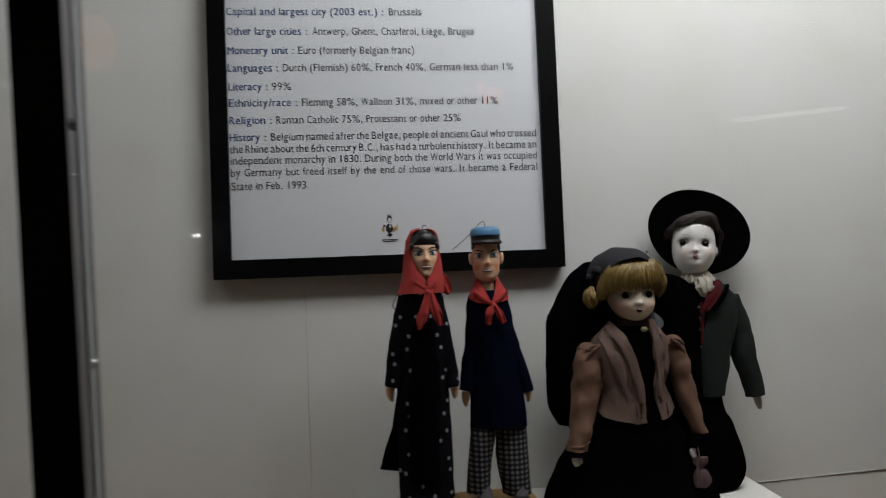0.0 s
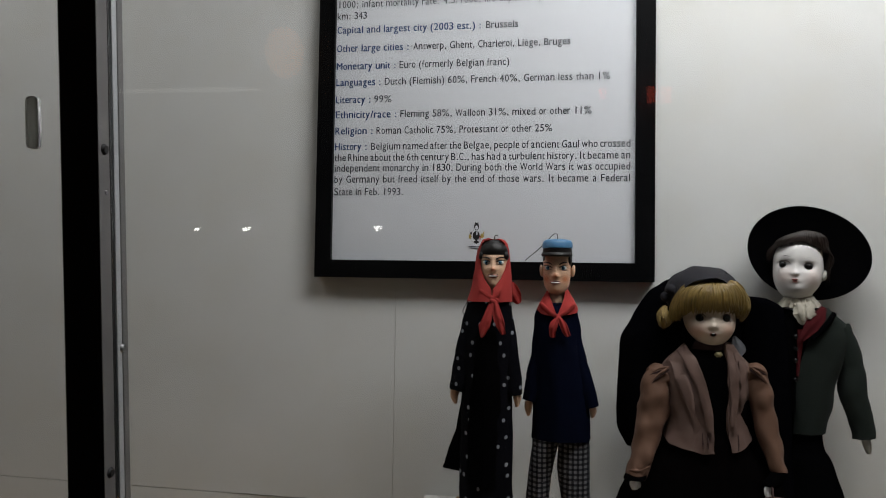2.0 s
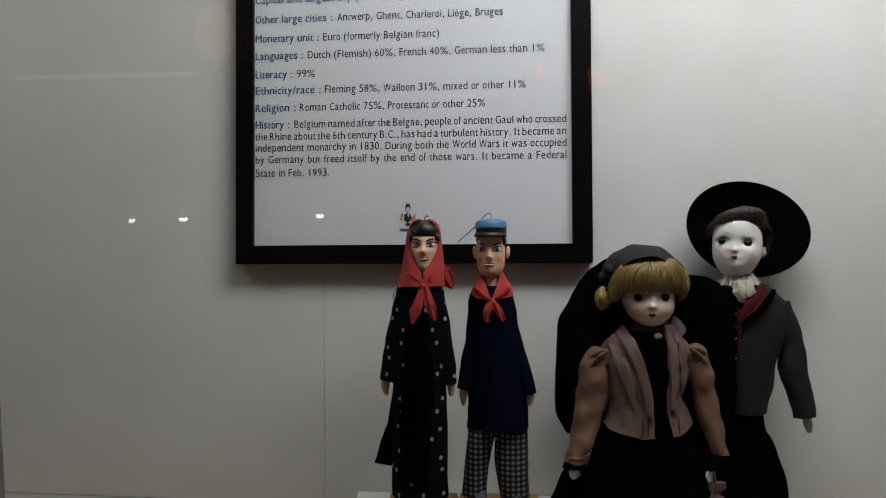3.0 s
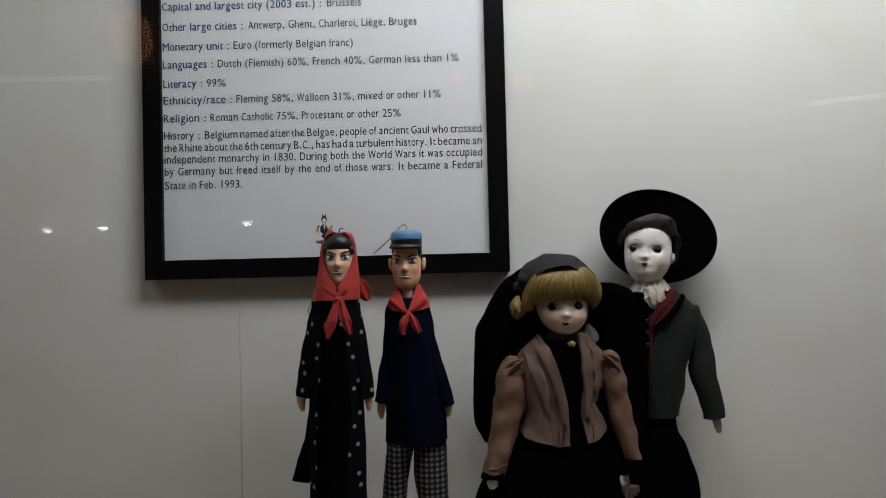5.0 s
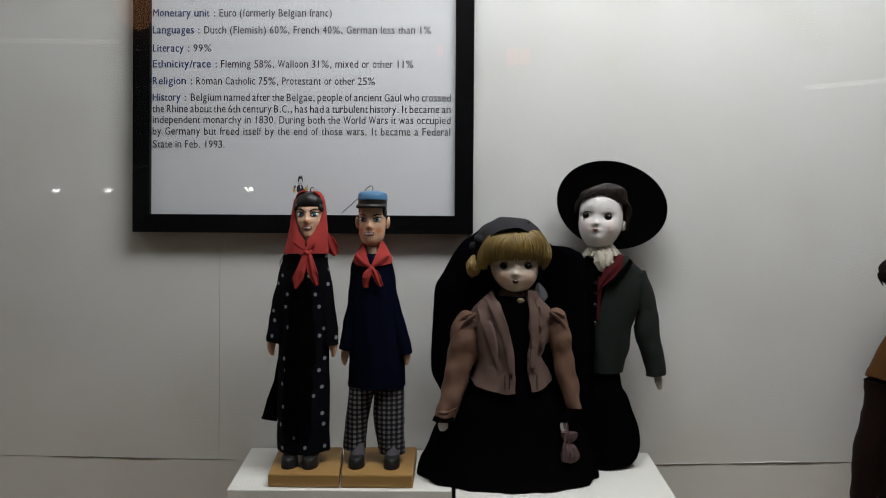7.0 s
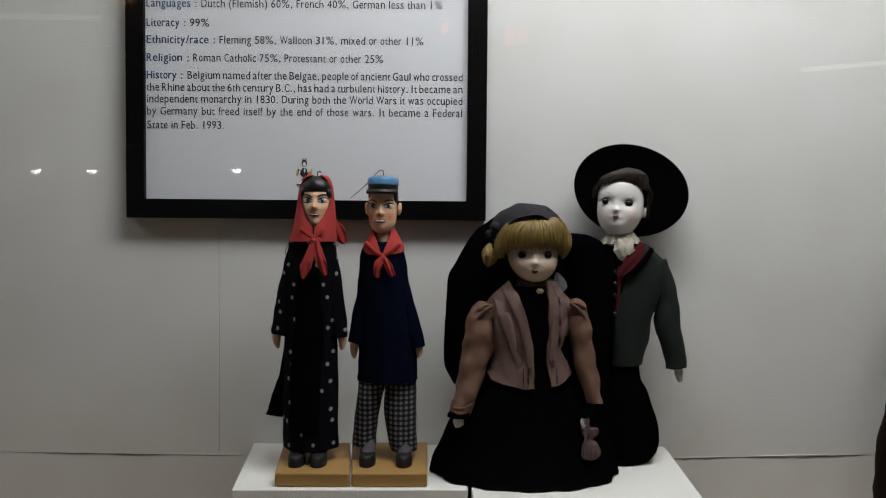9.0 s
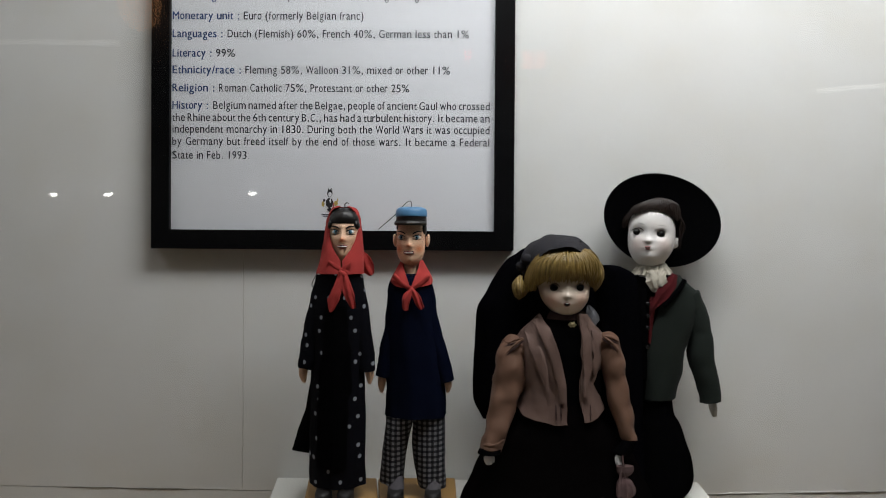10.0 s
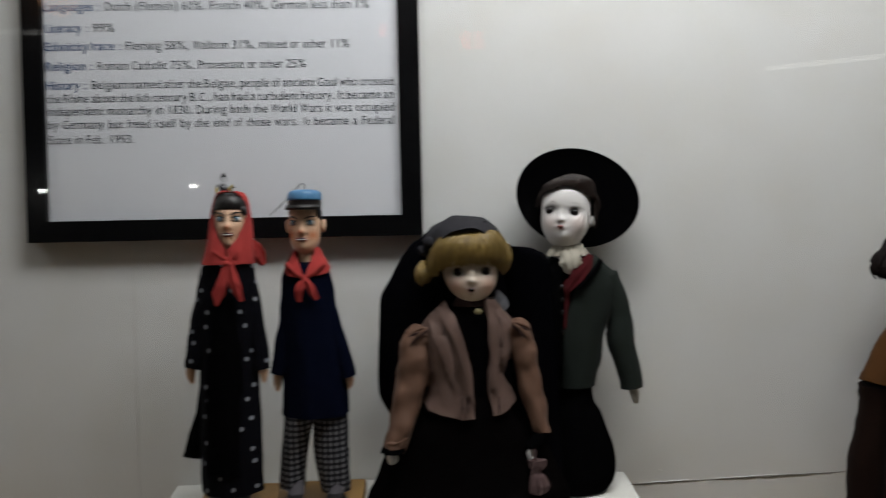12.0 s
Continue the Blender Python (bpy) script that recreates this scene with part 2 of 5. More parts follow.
# mesh helpers
def finish(bm, name, mats, smooth=False):
    me = bpy.data.meshes.new(name)
    bm.normal_update()
    bm.to_mesh(me)
    bm.free()
    for m in mats if isinstance(mats, (list, tuple)) else [mats]:
        me.materials.append(m)
    if smooth:
        me.polygons.foreach_set("use_smooth", [True] * len(me.polygons))
        me.set_sharp_from_angle(angle=radians(42))
    return me


def part(name, bm, mats, parent=None, label="", smooth=False):
    ob = new(name, finish(bm, name, mats, smooth))
    ob.parent = parent
    if label:
        tagged(ob, label)
    return ob


def box(bm, x0, x1, y0, y1, z0, z1, bevel=0.0, mat=0):
    r = bmesh.ops.create_cube(bm, size=1.0, matrix=Matrix.LocRotScale(((x0 + x1) / 2, (y0 + y1) / 2, (z0 + z1) / 2), None, (abs(x1 - x0), abs(y1 - y0), abs(z1 - z0))))
    faces = {f for v in r["verts"] for f in v.link_faces}
    for f in faces:
        f.material_index = mat
    if bevel:
        edges = list({e for v in r["verts"] for e in v.link_edges})
        bmesh.ops.bevel(bm, geom=edges, offset=bevel, segments=2, profile=0.5, affect="EDGES")
    return bm


def box_mesh(*a, **k):
    return box(bmesh.new(), *a, **k)


def prism(corners, z0, z1, bevel=0.0):
    bm = bmesh.new()
    low = [bm.verts.new((x, y, z0)) for x, y in corners]
    high = [bm.verts.new((x, y, z1)) for x, y in corners]
    n = len(corners)
    bm.faces.new(low[::-1])
    bm.faces.new(high)
    for i in range(n):
        bm.faces.new((low[i], low[(i + 1) % n], high[(i + 1) % n], high[i]))
    bmesh.ops.recalc_face_normals(bm, faces=bm.faces)
    if bevel:
        bmesh.ops.bevel(bm, geom=list(bm.edges), offset=bevel, segments=2, profile=0.5, affect="EDGES")
    return bm


def tube(bm, pts, r, seg=8, mat=0):
    """A round wire along pts; r is one radius or one for each point."""
    rs = r if isinstance(r, (list, tuple)) else [r] * len(pts)
    rings = []
    pts = [Vector(p) for p in pts]
    for i, p in enumerate(pts):
        d = (pts[min(i + 1, len(pts) - 1)] - pts[max(i - 1, 0)]).normalized()
        u = d.orthogonal().normalized() if not rings else (old - d * old.dot(d)).normalized()
        old = u
        w = d.cross(u)
        rings.append([bm.verts.new(p + rs[i] * (math.cos(a) * u + math.sin(a) * w)) for a in (2 * math.pi * k / seg for k in range(seg))])
    for a, b in zip(rings, rings[1:]):
        for k in range(seg):
            bm.faces.new((a[k], a[(k + 1) % seg], b[(k + 1) % seg], b[k])).material_index = mat
    bm.faces.new(rings[0][::-1]).material_index = mat
    bm.faces.new(rings[-1]).material_index = mat


def structure(name, bm, mats, label, smooth=False):
    ob = new(name, finish(bm, name, mats, smooth))
    return tagged(ob, label, kind="structure")


# ---- the showcase ----
X0, X1, GLASS_Y, FLOOR_Z, ROOF_Z = -1.55, 2.35, -0.645, 0.80, 2.50
LEAN = 4.8  # the glass front leans outwards at its top, in degrees
PANE_Y = -0.626
back = structure("wall_back", box_mesh(X0 - 0.06, X1 + 0.06, 0.0012, 0.06, 0.0, 2.7), CRACK, "white painted back wall of the showcase")
SEAM_X = -0.1425


def joint_z(x):
    """The height of the horizontal joint of the panels, which sags a little in its middle."""
    return 1.0775 + 0.0085 * max(0.0, -0.1 - x) + 0.028 * max(0.0, x - 0.55)


def wall_panel(x0, x1, upper):
    """One sheet of the back wall, above or below the joint."""
    n = 12
    xs = [x0 + (x1 - x0) * i / n for i in range(n + 1)]
    edge = [(x, joint_z(x) + (0.0006 if upper else -0.0006)) for x in xs]
    loop = edge + ([(x1, ROOF_Z), (x0, ROOF_Z)] if upper else [(x1, FLOOR_Z), (x0, FLOOR_Z)])
    bm = bmesh.new()
    near = [bm.verts.new((x, -0.0008, z)) for x, z in loop]
    far = [bm.verts.new((x, 0.0010, z)) for x, z in loop]
    bm.faces.new(near)
    bm.faces.new(far[::-1])
    for i in range(len(loop)):
        bm.faces.new((near[i], far[i], far[(i + 1) % len(loop)], near[(i + 1) % len(loop)]))
    bmesh.ops.recalc_face_normals(bm, faces=bm.faces)
    part("panel", bm, WALL, back)


for x0, x1, upper in ((X0, SEAM_X - 0.0005, True), (SEAM_X + 0.0005, 1.20, True), (1.201, X1, True), (X0, 1.20, False), (1.201, X1, False)):
    wall_panel(x0, x1, upper)
# cracked and flaked filler along the joints
rnd = random.Random(4)
for xa, xb, mat, r in ((-0.43, -0.33, CRACK_DARK, 0.0009), (-0.34, -0.22, CRACK_DARK, 0.0012), (-0.22, -0.12, WALL, 0.0008), (0.56, 0.70, CRACK_DARK, 0.0009), (0.70, 0.90, CRACK_DARK, 0.0014), (0.60, 0.68, WALL, 0.0011), (0.71, 0.84, WALL, 0.0009)):
    bm = bmesh.new()
    n = 22
    up = 0.0020 if mat is WALL else 0.0
    pts = [(x, -0.0009, joint_z(x) + up + rnd.uniform(-0.0005, 0.0005)) for x in (xa + (xb - xa) * i / n for i in range(n + 1))]
    tube(bm, pts, [0.0003 + r * rnd.uniform(0.3, 1.0) * min(1.0, 4 * i / n, 4 * (n - i) / n) for i in range(n + 1)], 6)
    part("filler_ridge", bm, mat, back)
bm = bmesh.new()
pts = [(SEAM_X + rnd.uniform(-0.0004, 0.0004), -0.0006, 1.079 + 0.36 * i / 30) for i in range(31)]
tube(bm, pts, [rnd.uniform(0.0003, 0.0008) for _ in pts], 6)
part("filler_ridge", bm, CRACK, back)

# chips and nail heads in the paint
for x, z, r in ((0.739, 1.300, 0.0016), (-0.339, 1.585, 0.0018), (-0.484, 1.218, 0.0014), (0.629, 1.098, 0.0022), (-0.150, 1.363, 0.0012), (0.064, 1.190, 0.0010), (0.93, 1.62, 0.0012), (-0.42, 1.36, 0.0010)):
    bm = bmesh.new()
    bmesh.ops.create_uvsphere(bm, u_segments=10, v_segments=6, radius=1.0, matrix=Matrix.LocRotScale((x, -0.0009, z), None, (r * 1.5, 0.0006, r)))
    part("paint_chip", bm, PLINTH, back)

structure("wall_west", box_mesh(X0 - 0.06, X0, -0.70, 0.0, 0.0, 2.7), WALL, "white painted end wall of the showcase")
structure("wall_east", box_mesh(X1, X1 + 0.06, -0.70, 0.0, 0.0, 2.7), WALL, "white painted end wall of the showcase")
# unseen floor, tinted tan so that its bounce warms the lower wall
structure("showcase_floor", box_mesh(X0, X1, -0.67, -0.001, FLOOR_Z - 0.03, FLOOR_Z), BOUNCE_BOARD, "unseen tan floor board that bounces warm light in the showcase")
structure("showcase_base", box_mesh(X0, X1, -0.69, -0.62, 0.0, FLOOR_Z - 0.031), BLACK_WOOD, "black wooden base panel below the glass")
structure("showcase_roof", box_mesh(X0, X1, -0.67, -0.001, ROOF_Z, ROOF_Z + 0.03), WALL, "white painted roof board inside the showcase")
structure("showcase_valance", box_mesh(X0, X1, -0.70, -0.66, ROOF_Z - 0.12, 2.7), BLACK_WOOD, "black wooden valance above the glass")

# the tube fittings under the roof of the showcase
for x0, x1 in ((0.01, 1.11), (-1.43, -0.73)):
    fitting = tagged(new("tube_light"), "white batten light fitting with three fluorescent tubes", "light fitting", "light fittings in the showcase")
    part("batten", box_mesh(x0 - 0.03, x1 + 0.03, -0.62, -0.30, ROOF_Z - 0.022, ROOF_Z - 0.001, bevel=0.004), WALL, fitting)
    for y in (-0.58, -0.47, -0.36):
        bm = bmesh.new()
        tube(bm, [(x0, y, ROOF_Z - 0.045), (x1, y, ROOF_Z - 0.045)], 0.013, 12)
        part("tube", bm, glowing("tube_glow", (1.0, 0.98, 0.94), 2.0), fitting, smooth=True)
        for x in (x0, x1):
            part("tube_holder", box_mesh(x - 0.012, x + 0.012, y - 0.015, y + 0.015, ROOF_Z - 0.061, ROOF_Z - 0.0225, bevel=0.003), WALL, fitting)

# glass front: one fixed pane and one sliding pane, the post between them
def leaning(y, z=1.6):
    """The y, at height z, of a plane of the leaning front that passes y at 1.6 m."""
    return y - (z - 1.6) * math.tan(radians(LEAN))


pane = structure("window_1", box_mesh(-0.2648, X1, -0.002, 0.002, 0.0, ROOF_Z - 0.10 - FLOOR_Z), GLASS, "clear glass pane at the front of the showcase")
pane2 = structure("window_2", box_mesh(X0, -0.3027, -0.002, 0.002, 0.0, ROOF_Z - 0.10 - FLOOR_Z), GLASS, "clear sliding glass pane of the next bay")
for p, y in ((pane, PANE_Y), (pane2, -0.622)):
    p.visible_shadow = False
    p.location = (0, leaning(y, FLOOR_Z), FLOOR_Z)
    p.rotation_euler = (radians(LEAN), 0, 0)

post = tagged(new("showcase_post"), "black wooden upright with aluminium glazing channel and screws", "post")
post.location = (-0.27, leaning(GLASS_Y, FLOOR_Z), FLOOR_Z)
post.rotation_euler = (radians(LEAN), 0, 0)
ZB, ZT = 0.0, ROOF_Z - 0.10 - FLOOR_Z


def post_part(name, x0, x1, y0, y1, mat, bevel=0.001):
    return part(name, box_mesh(x0 + 0.27, x1 + 0.27, y0, y1, ZB, ZT, bevel=bevel), mat, post)


post_part("upright", -0.3025, -0.2667, 0.000, 0.038, BLACK_WOOD, 0.002)
post_part("inner_rail", -0.2665, -0.2652, 0.0005, 0.0165, ALU_DULL, 0.0004)
post_part("gasket", -0.2665, -0.2650, 0.0170, 0.0210, RUBBER, 0.0004)
post_part("channel", -0.2665, -0.2640, 0.0215, 0.0290, ALU, 0.0008)
post_part("channel_lip", -0.2665, -0.2634, 0.0292, 0.0375, ALU_DULL, 0.0008)


def screw_head(x, y, z, r, mat):
    bm = bmesh.new()
    bmesh.ops.create_cone(bm, cap_ends=True, segments=18, radius1=r, radius2=r * 0.62, depth=r * 0.5, matrix=pose(x + 0.27, y, z - FLOOR_Z, 0, 90, 0))
    box(bm, x + 0.27 + r * 0.22, x + 0.27 + r * 0.34, y - r * 0.6, y + r * 0.6, z - FLOOR_Z - r * 0.1, z - FLOOR_Z + r * 0.1)
    return part("screw", bm, mat, post)


screw_head(-0.2645, 0.0090, 1.574, 0.0056, RUBBER)
screw_head(-0.2648, 0.0105, 1.536, 0.0024, STEEL)
screw_head(-0.2632, 0.0290, 1.393, 0.0044, STEEL)
screw_head(-0.2645, 0.0090, 1.283, 0.0056, RUBBER)

# finger pull glued on the sliding pane
bm = box_mesh(-0.0065, 0.0065, -0.005, 0.0, -0.0240, 0.0240, bevel=0.0046)
pull = new("finger_pull", finish(bm, "finger_pull", PULL, True))
pull.location = (-0.3420, leaning(-0.6241, 1.599), 1.5990)
pull.rotation_euler = (radians(LEAN), 0, 0)
tagged(pull, "small grey plastic finger pull glued on sliding glass", "handle")

# ---- the corridor in front ----
structure("floor", box_mesh(-4.2, 4.8, -4.9, -0.62, -0.1, 0.0), CARPET, "dark carpeted floor of the corridor")
structure("ceiling", box_mesh(-4.2, 4.8, -4.9, 0.1, 2.7, 2.8), CEIL, "dim painted ceiling of the corridor")
structure("wall_opposite", box_mesh(-4.2, 4.8, -4.9, -4.8, 0.0, 2.7), CORRIDOR, "dim painted wall across the corridor")
structure("wall_corridor_west", box_mesh(-4.3, -4.2, -4.9, 0.1, 0.0, 2.7), CORRIDOR, "dim painted corridor wall")
structure("wall_corridor_east", box_mesh(4.8, 4.9, -4.9, 0.1, 0.0, 2.7), CORRIDOR, "dim painted corridor wall")
structure("wall_beside_case", box_mesh(-4.2, X0 - 0.06, -0.64, -0.6, 0.0, 2.7), CORRIDOR, "dim painted wall beside the showcase")
structure("wall_beyond_case", box_mesh(X1 + 0.06, 4.8, -0.64, -0.6, 0.0, 2.7), CORRIDOR, "dim painted wall beside the showcase")



# lamps across the corridor, which the glass mirrors
def spot_lamp(x, y, z, power):
    """A small wall spot on an arm: bracket, arm, shade and bulb."""
    lamp = tagged(new("spot_lamp"), "small white spot lamp on a bracket, switched on", "lamp", "spot lamps across the corridor")
    lamp.location = (x, y, z)
    bm = bmesh.new()
    tube(bm, [(0, 0.0, 0.075), (0, -0.10, 0.10), (0, -4.8 - y, 0.10)], 0.008, 8)
    part("arm", bm, STEEL, lamp)
    bm = bmesh.new()
    bmesh.ops.create_cone(bm, cap_ends=False, segments=24, radius1=0.045, radius2=0.025, depth=0.07, matrix=pose(0, 0.0, 0.045, 0, 0, 0))
    part("shade", bm, STEEL, lamp)
    bm = bmesh.new()
    bmesh.ops.create_uvsphere(bm, u_segments=16, v_segments=10, radius=0.017, matrix=Matrix.Translation((0, 0, 0.002)) @ Matrix.Diagonal((1.5, 1.2, 1.0, 1)))
    part("bulb", bm, glowing("bulb_glow", (1.0, 0.98, 0.95), power), lamp, smooth=True)


spot_lamp(-2.202, -4.446, 1.100, 26)
spot_lamp(-1.730, -4.148, 1.134, 26)
spot_lamp(-0.873, -3.958, 1.164, 30)
# the second, tiny sign is added for a red glint of unknown source
for x, y, z, w, h, power in ((0.475, -2.815, 1.767, 0.042, 0.030, 1.5), (0.215, -1.614, 1.686, 0.007, 0.011, 2.6)):
    sign = tagged(new("mirrored_sign"), "small red lit sign, unseen but for its red reflection", "sign", "red signs in the corridor")
    sign.location = (x, y, z)
    part("case", box_mesh(-w - 0.006, w + 0.006, -0.02, 0.0, -h - 0.006, h + 0.006, bevel=0.002), BLACK_WOOD, sign)
    part("lit_face", box_mesh(-w, -w * 0.1, 0.0005, 0.004, -h, h, bevel=0.001), glowing("sign_red", (1.0, 0.10, 0.05), power), sign)
    part("lit_face", box_mesh(w * 0.1, w, 0.0005, 0.004, -h, h, bevel=0.001), glowing("sign_red_dim", (1.0, 0.14, 0.09), power * 0.7), sign)
    bm = bmesh.new()
    tube(bm, [(0, -0.01, h), (0, -0.01, 2.7 - z)], 0.003, 6)
    part("hanger", bm, STEEL, sign)
# a hanging globe added to give the orange glow in the glass
lamp = tagged(new("mirrored_glow_globe"), "orange globe added for a warm glow mirrored in the glass", "lamp")
lamp.location = (-0.950, -2.848, 1.965)
bm = bmesh.new()
bmesh.ops.create_uvsphere(bm, u_segments=24, v_segments=16, radius=1.0, matrix=Matrix.Diagonal((0.075, 0.075, 0.10, 1)))
part("globe", bm, glowing("warm_glow", (1.0, 0.45, 0.18), 0.9), lamp, smooth=True)
bm = bmesh.new()
tube(bm, [(0, 0, 0.095), (0, 0, 0.735)], 0.004, 6)
part("cord", bm, RUBBER, lamp)
# glowing tubes added to give the pale streaks that the glass mirrors
for xa, za, xb, zb, power in ((-2.75, 1.968, -1.66, 1.959, 0.75), (2.20, 1.717, 2.95, 1.786, 1.1)):
    strip = tagged(new("streak_tube"), "thin glowing tube added for a pale streak mirrored in the glass", "lamp", "strip lights across the corridor")
    strip.location = (xa, -4.264, za)
    bm = bmesh.new()
    tube(bm, [(0, 0, 0), (xb - xa, 0, zb - za)], 0.014, 10)
    part("tube", bm, glowing("streak_glow", (1.0, 0.98, 0.95), power), strip)
    for g in (0.1, 0.9):
        bm = bmesh.new()
        tube(bm, [((xb - xa) * g, -0.0145, (zb - za) * g), ((xb - xa) * g, -0.536, (zb - za) * g)], 0.006, 6)
        part("holder", bm, STEEL, strip)

# ---- plinths ----
PLINTH_Z = 1.10
bm = prism([(-0.0865, -0.004), (0.2505, -0.004), (0.2500, -0.205), (-0.0630, -0.2125)], FLOOR_Z + 0.0005, PLINTH_Z, 0.0015)
plinth = new("plinth", finish(bm, "plinth", PLINTH))
tagged(plinth, "white painted box plinth under two puppets", "plinth", group="plinths in the showcase")
bm = prism([(0.2545, -0.004), (0.573, -0.004), (0.551, -0.290), (0.2555, -0.283)], FLOOR_Z + 0.0005, PLINTH_Z, 0.0015)
plinth = new("plinth", finish(bm, "plinth", PLINTH))
tagged(plinth, "white painted box plinth under two porcelain dolls", "plinth", group="plinths in the showcase")
bm = prism([(0.925, -0.004), (1.25, -0.004), (1.25, -0.20), (0.925, -0.20)], FLOOR_Z + 0.0005, 1.045, 0.0015)
plinth = new("plinth", finish(bm, "plinth", PLINTH))
tagged(plinth, "white painted box plinth under a red-dressed doll", "plinth", group="plinths in the showcase")

# ---- framed country panel ----
FX0, FX1, FZ0, FZ1, BAR, DEEP = -0.2805, 0.2805, 1.4595, 2.235, 0.0298, 0.0235
panel = tagged(new("picture_frame"), "black framed white information panel with printed text", "picture frame")
panel.location = (0, 0, FZ0)


def mitred(a, b, c, d):
    """A frame bar of rectangular section with a mitre at both ends: a, b outer corners; c, d inner corners."""
    bm = bmesh.new()
    f = [bm.verts.new((x, -DEEP, z)) for x, z in (a, b, c, d)]
    k = [bm.verts.new((x, -0.0015, z)) for x, z in (a, b, c, d)]
    bm.faces.new(f)
    bm.faces.new(k[::-1])
    for i in range(4):
        bm.faces.new((f[i], k[i], k[(i + 1) % 4], f[(i + 1) % 4]))
    bmesh.ops.recalc_face_normals(bm, faces=bm.faces)
    bmesh.ops.bevel(bm, geom=list(bm.edges), offset=0.0005, segments=2, profile=0.5, affect="EDGES")
    return bm


H1 = FZ1 - FZ0
IN_L, IN_R = FX0 + 0.0280, FX1 - 0.0302
part("frame_bar", mitred((FX0, 0), (FX1, 0), (IN_R, BAR), (IN_L, BAR)), FRAME, panel)
part("frame_bar", mitred((FX1, H1), (FX0, H1), (IN_L, H1 - BAR), (IN_R, H1 - BAR)), FRAME, panel)
part("frame_bar", mitred((FX0, H1), (FX0, 0), (IN_L, BAR), (IN_L, H1 - BAR)), FRAME, panel)
part("frame_bar", mitred((FX1, 0), (FX1, H1), (IN_R, H1 - BAR), (IN_R, BAR)), FRAME, panel)
sheet = part("paper", box_mesh(IN_L - 0.001, IN_R + 0.001, -0.0145, -0.003, BAR - 0.001, H1 - BAR + 0.001), PAPER, panel, "white printed sheet")

# printed lines, in the built-in font, each fitted to its printed width
INK_Y, CAP = -0.0149, 0.0121


@functools.cache
def glyph(char):
    """The outline of one letter in the built-in font, at size 1, from its left edge."""
    cu = bpy.data.curves.new("letter", "FONT")
    cu.body, cu.size, cu.resolution_u = char, 1.0, 3
    ob = bpy.data.objects.new("letter", cu)
    me = bpy.data.meshes.new_from_object(ob)
    pts = [(v.co.x, v.co.y) for v in me.vertices]
    faces = [tuple(p.vertices) for p in me.polygons]
    bpy.data.objects.remove(ob)
    bpy.data.curves.remove(cu)
    bpy.data.meshes.remove(me)
    left = min(x for x, _ in pts)
    return [(x - left, y) for x, y in pts], faces, max(x for x, _ in pts) - left


# the wide humanist set of the print: how far each letter advances, in ems
ADVANCE = {c: w for w, chars in ((0.274, "il"), (0.352, "f "), (0.364, ",."), (0.394, "t"), (0.427, "rI"), (0.454, ":;()/"), (0.521, "cs"), (0.557, "L"), (0.575, "F"), (0.592, "vxyk"), (0.598, "ae\u00e8o"), (0.604, "P"), (0.625, "bdgpqT"), (0.634, "hnuE0123456789"), (0.686, "ABCRSKVXZ"), (0.75, "HNU"), (0.78, "DGO"), (0.818, "w"), (0.843, "M"), (0.973, "m"), (0.989, "W"), (1.077, "%")) for c in chars}
NARROW = "il,.:;()I/1"
CAP_UNIT = max(y for _, y in glyph("H")[0])
EM = 0.375 / (sum(ADVANCE[c] for c in "Dutch (Flemish) 60%, French 40%, German less than 1%") - 0.14)


def print_line(text, x0, x1, z, ink, bold=False, justified=False):
    """One printed line from x0 to x1; in a justified line the spaces alone are stretched."""
    natural = sum(ADVANCE[c] for c in text) - 0.14
    sx = EM if justified else (x1 - x0) / natural
    extra = ((x1 - x0) - natural * sx) / max(1, text.count(" ")) if justified else 0.0
    sz = CAP / CAP_UNIT
    at, verts, faces = x0 - 0.07 * sx, [], []
    for char in text:
        wide = ADVANCE[char] * sx
        if char == " ":
            at += wide + extra
            continue
        pts, fs, ink_wide = glyph(char)
        k = sz * 0.95 if char in NARROW else (wide - (0.075 if char in "vwyxkfrtWA" else 0.135) * sx) / ink_wide
        left = at + (wide - ink_wide * k) / 2
        tall = sz * (1.10 if char in "acemnorsuvwxzgpqy" else 1.0)
        for shift in ((-0.00028, 0.00028) if bold else (-0.00008, 0.00008)):
            n = len(verts)
            verts += [(left + shift + x * k, INK_Y - (0.0001 if shift > 0 else 0), z - FZ0 + y * tall) for x, y in pts]
            faces += [tuple(i + n for i in f) for f in fs]
        at += wide
    me = bpy.data.meshes.new("text_line")
    me.from_pydata(verts, [], faces)
    me.materials.append(ink)
    ob = new("text_line", me)
    ob.parent = sheet
    return ob


L, R = -0.2505, 0.2425
print_line("1000; infant mortality rate: 4.5/1000; life expectancy: 78.6; density per sq", L, R, 1.9235, INK, justified=True)
print_line("km: 343", L, -0.199, 1.9035, INK)
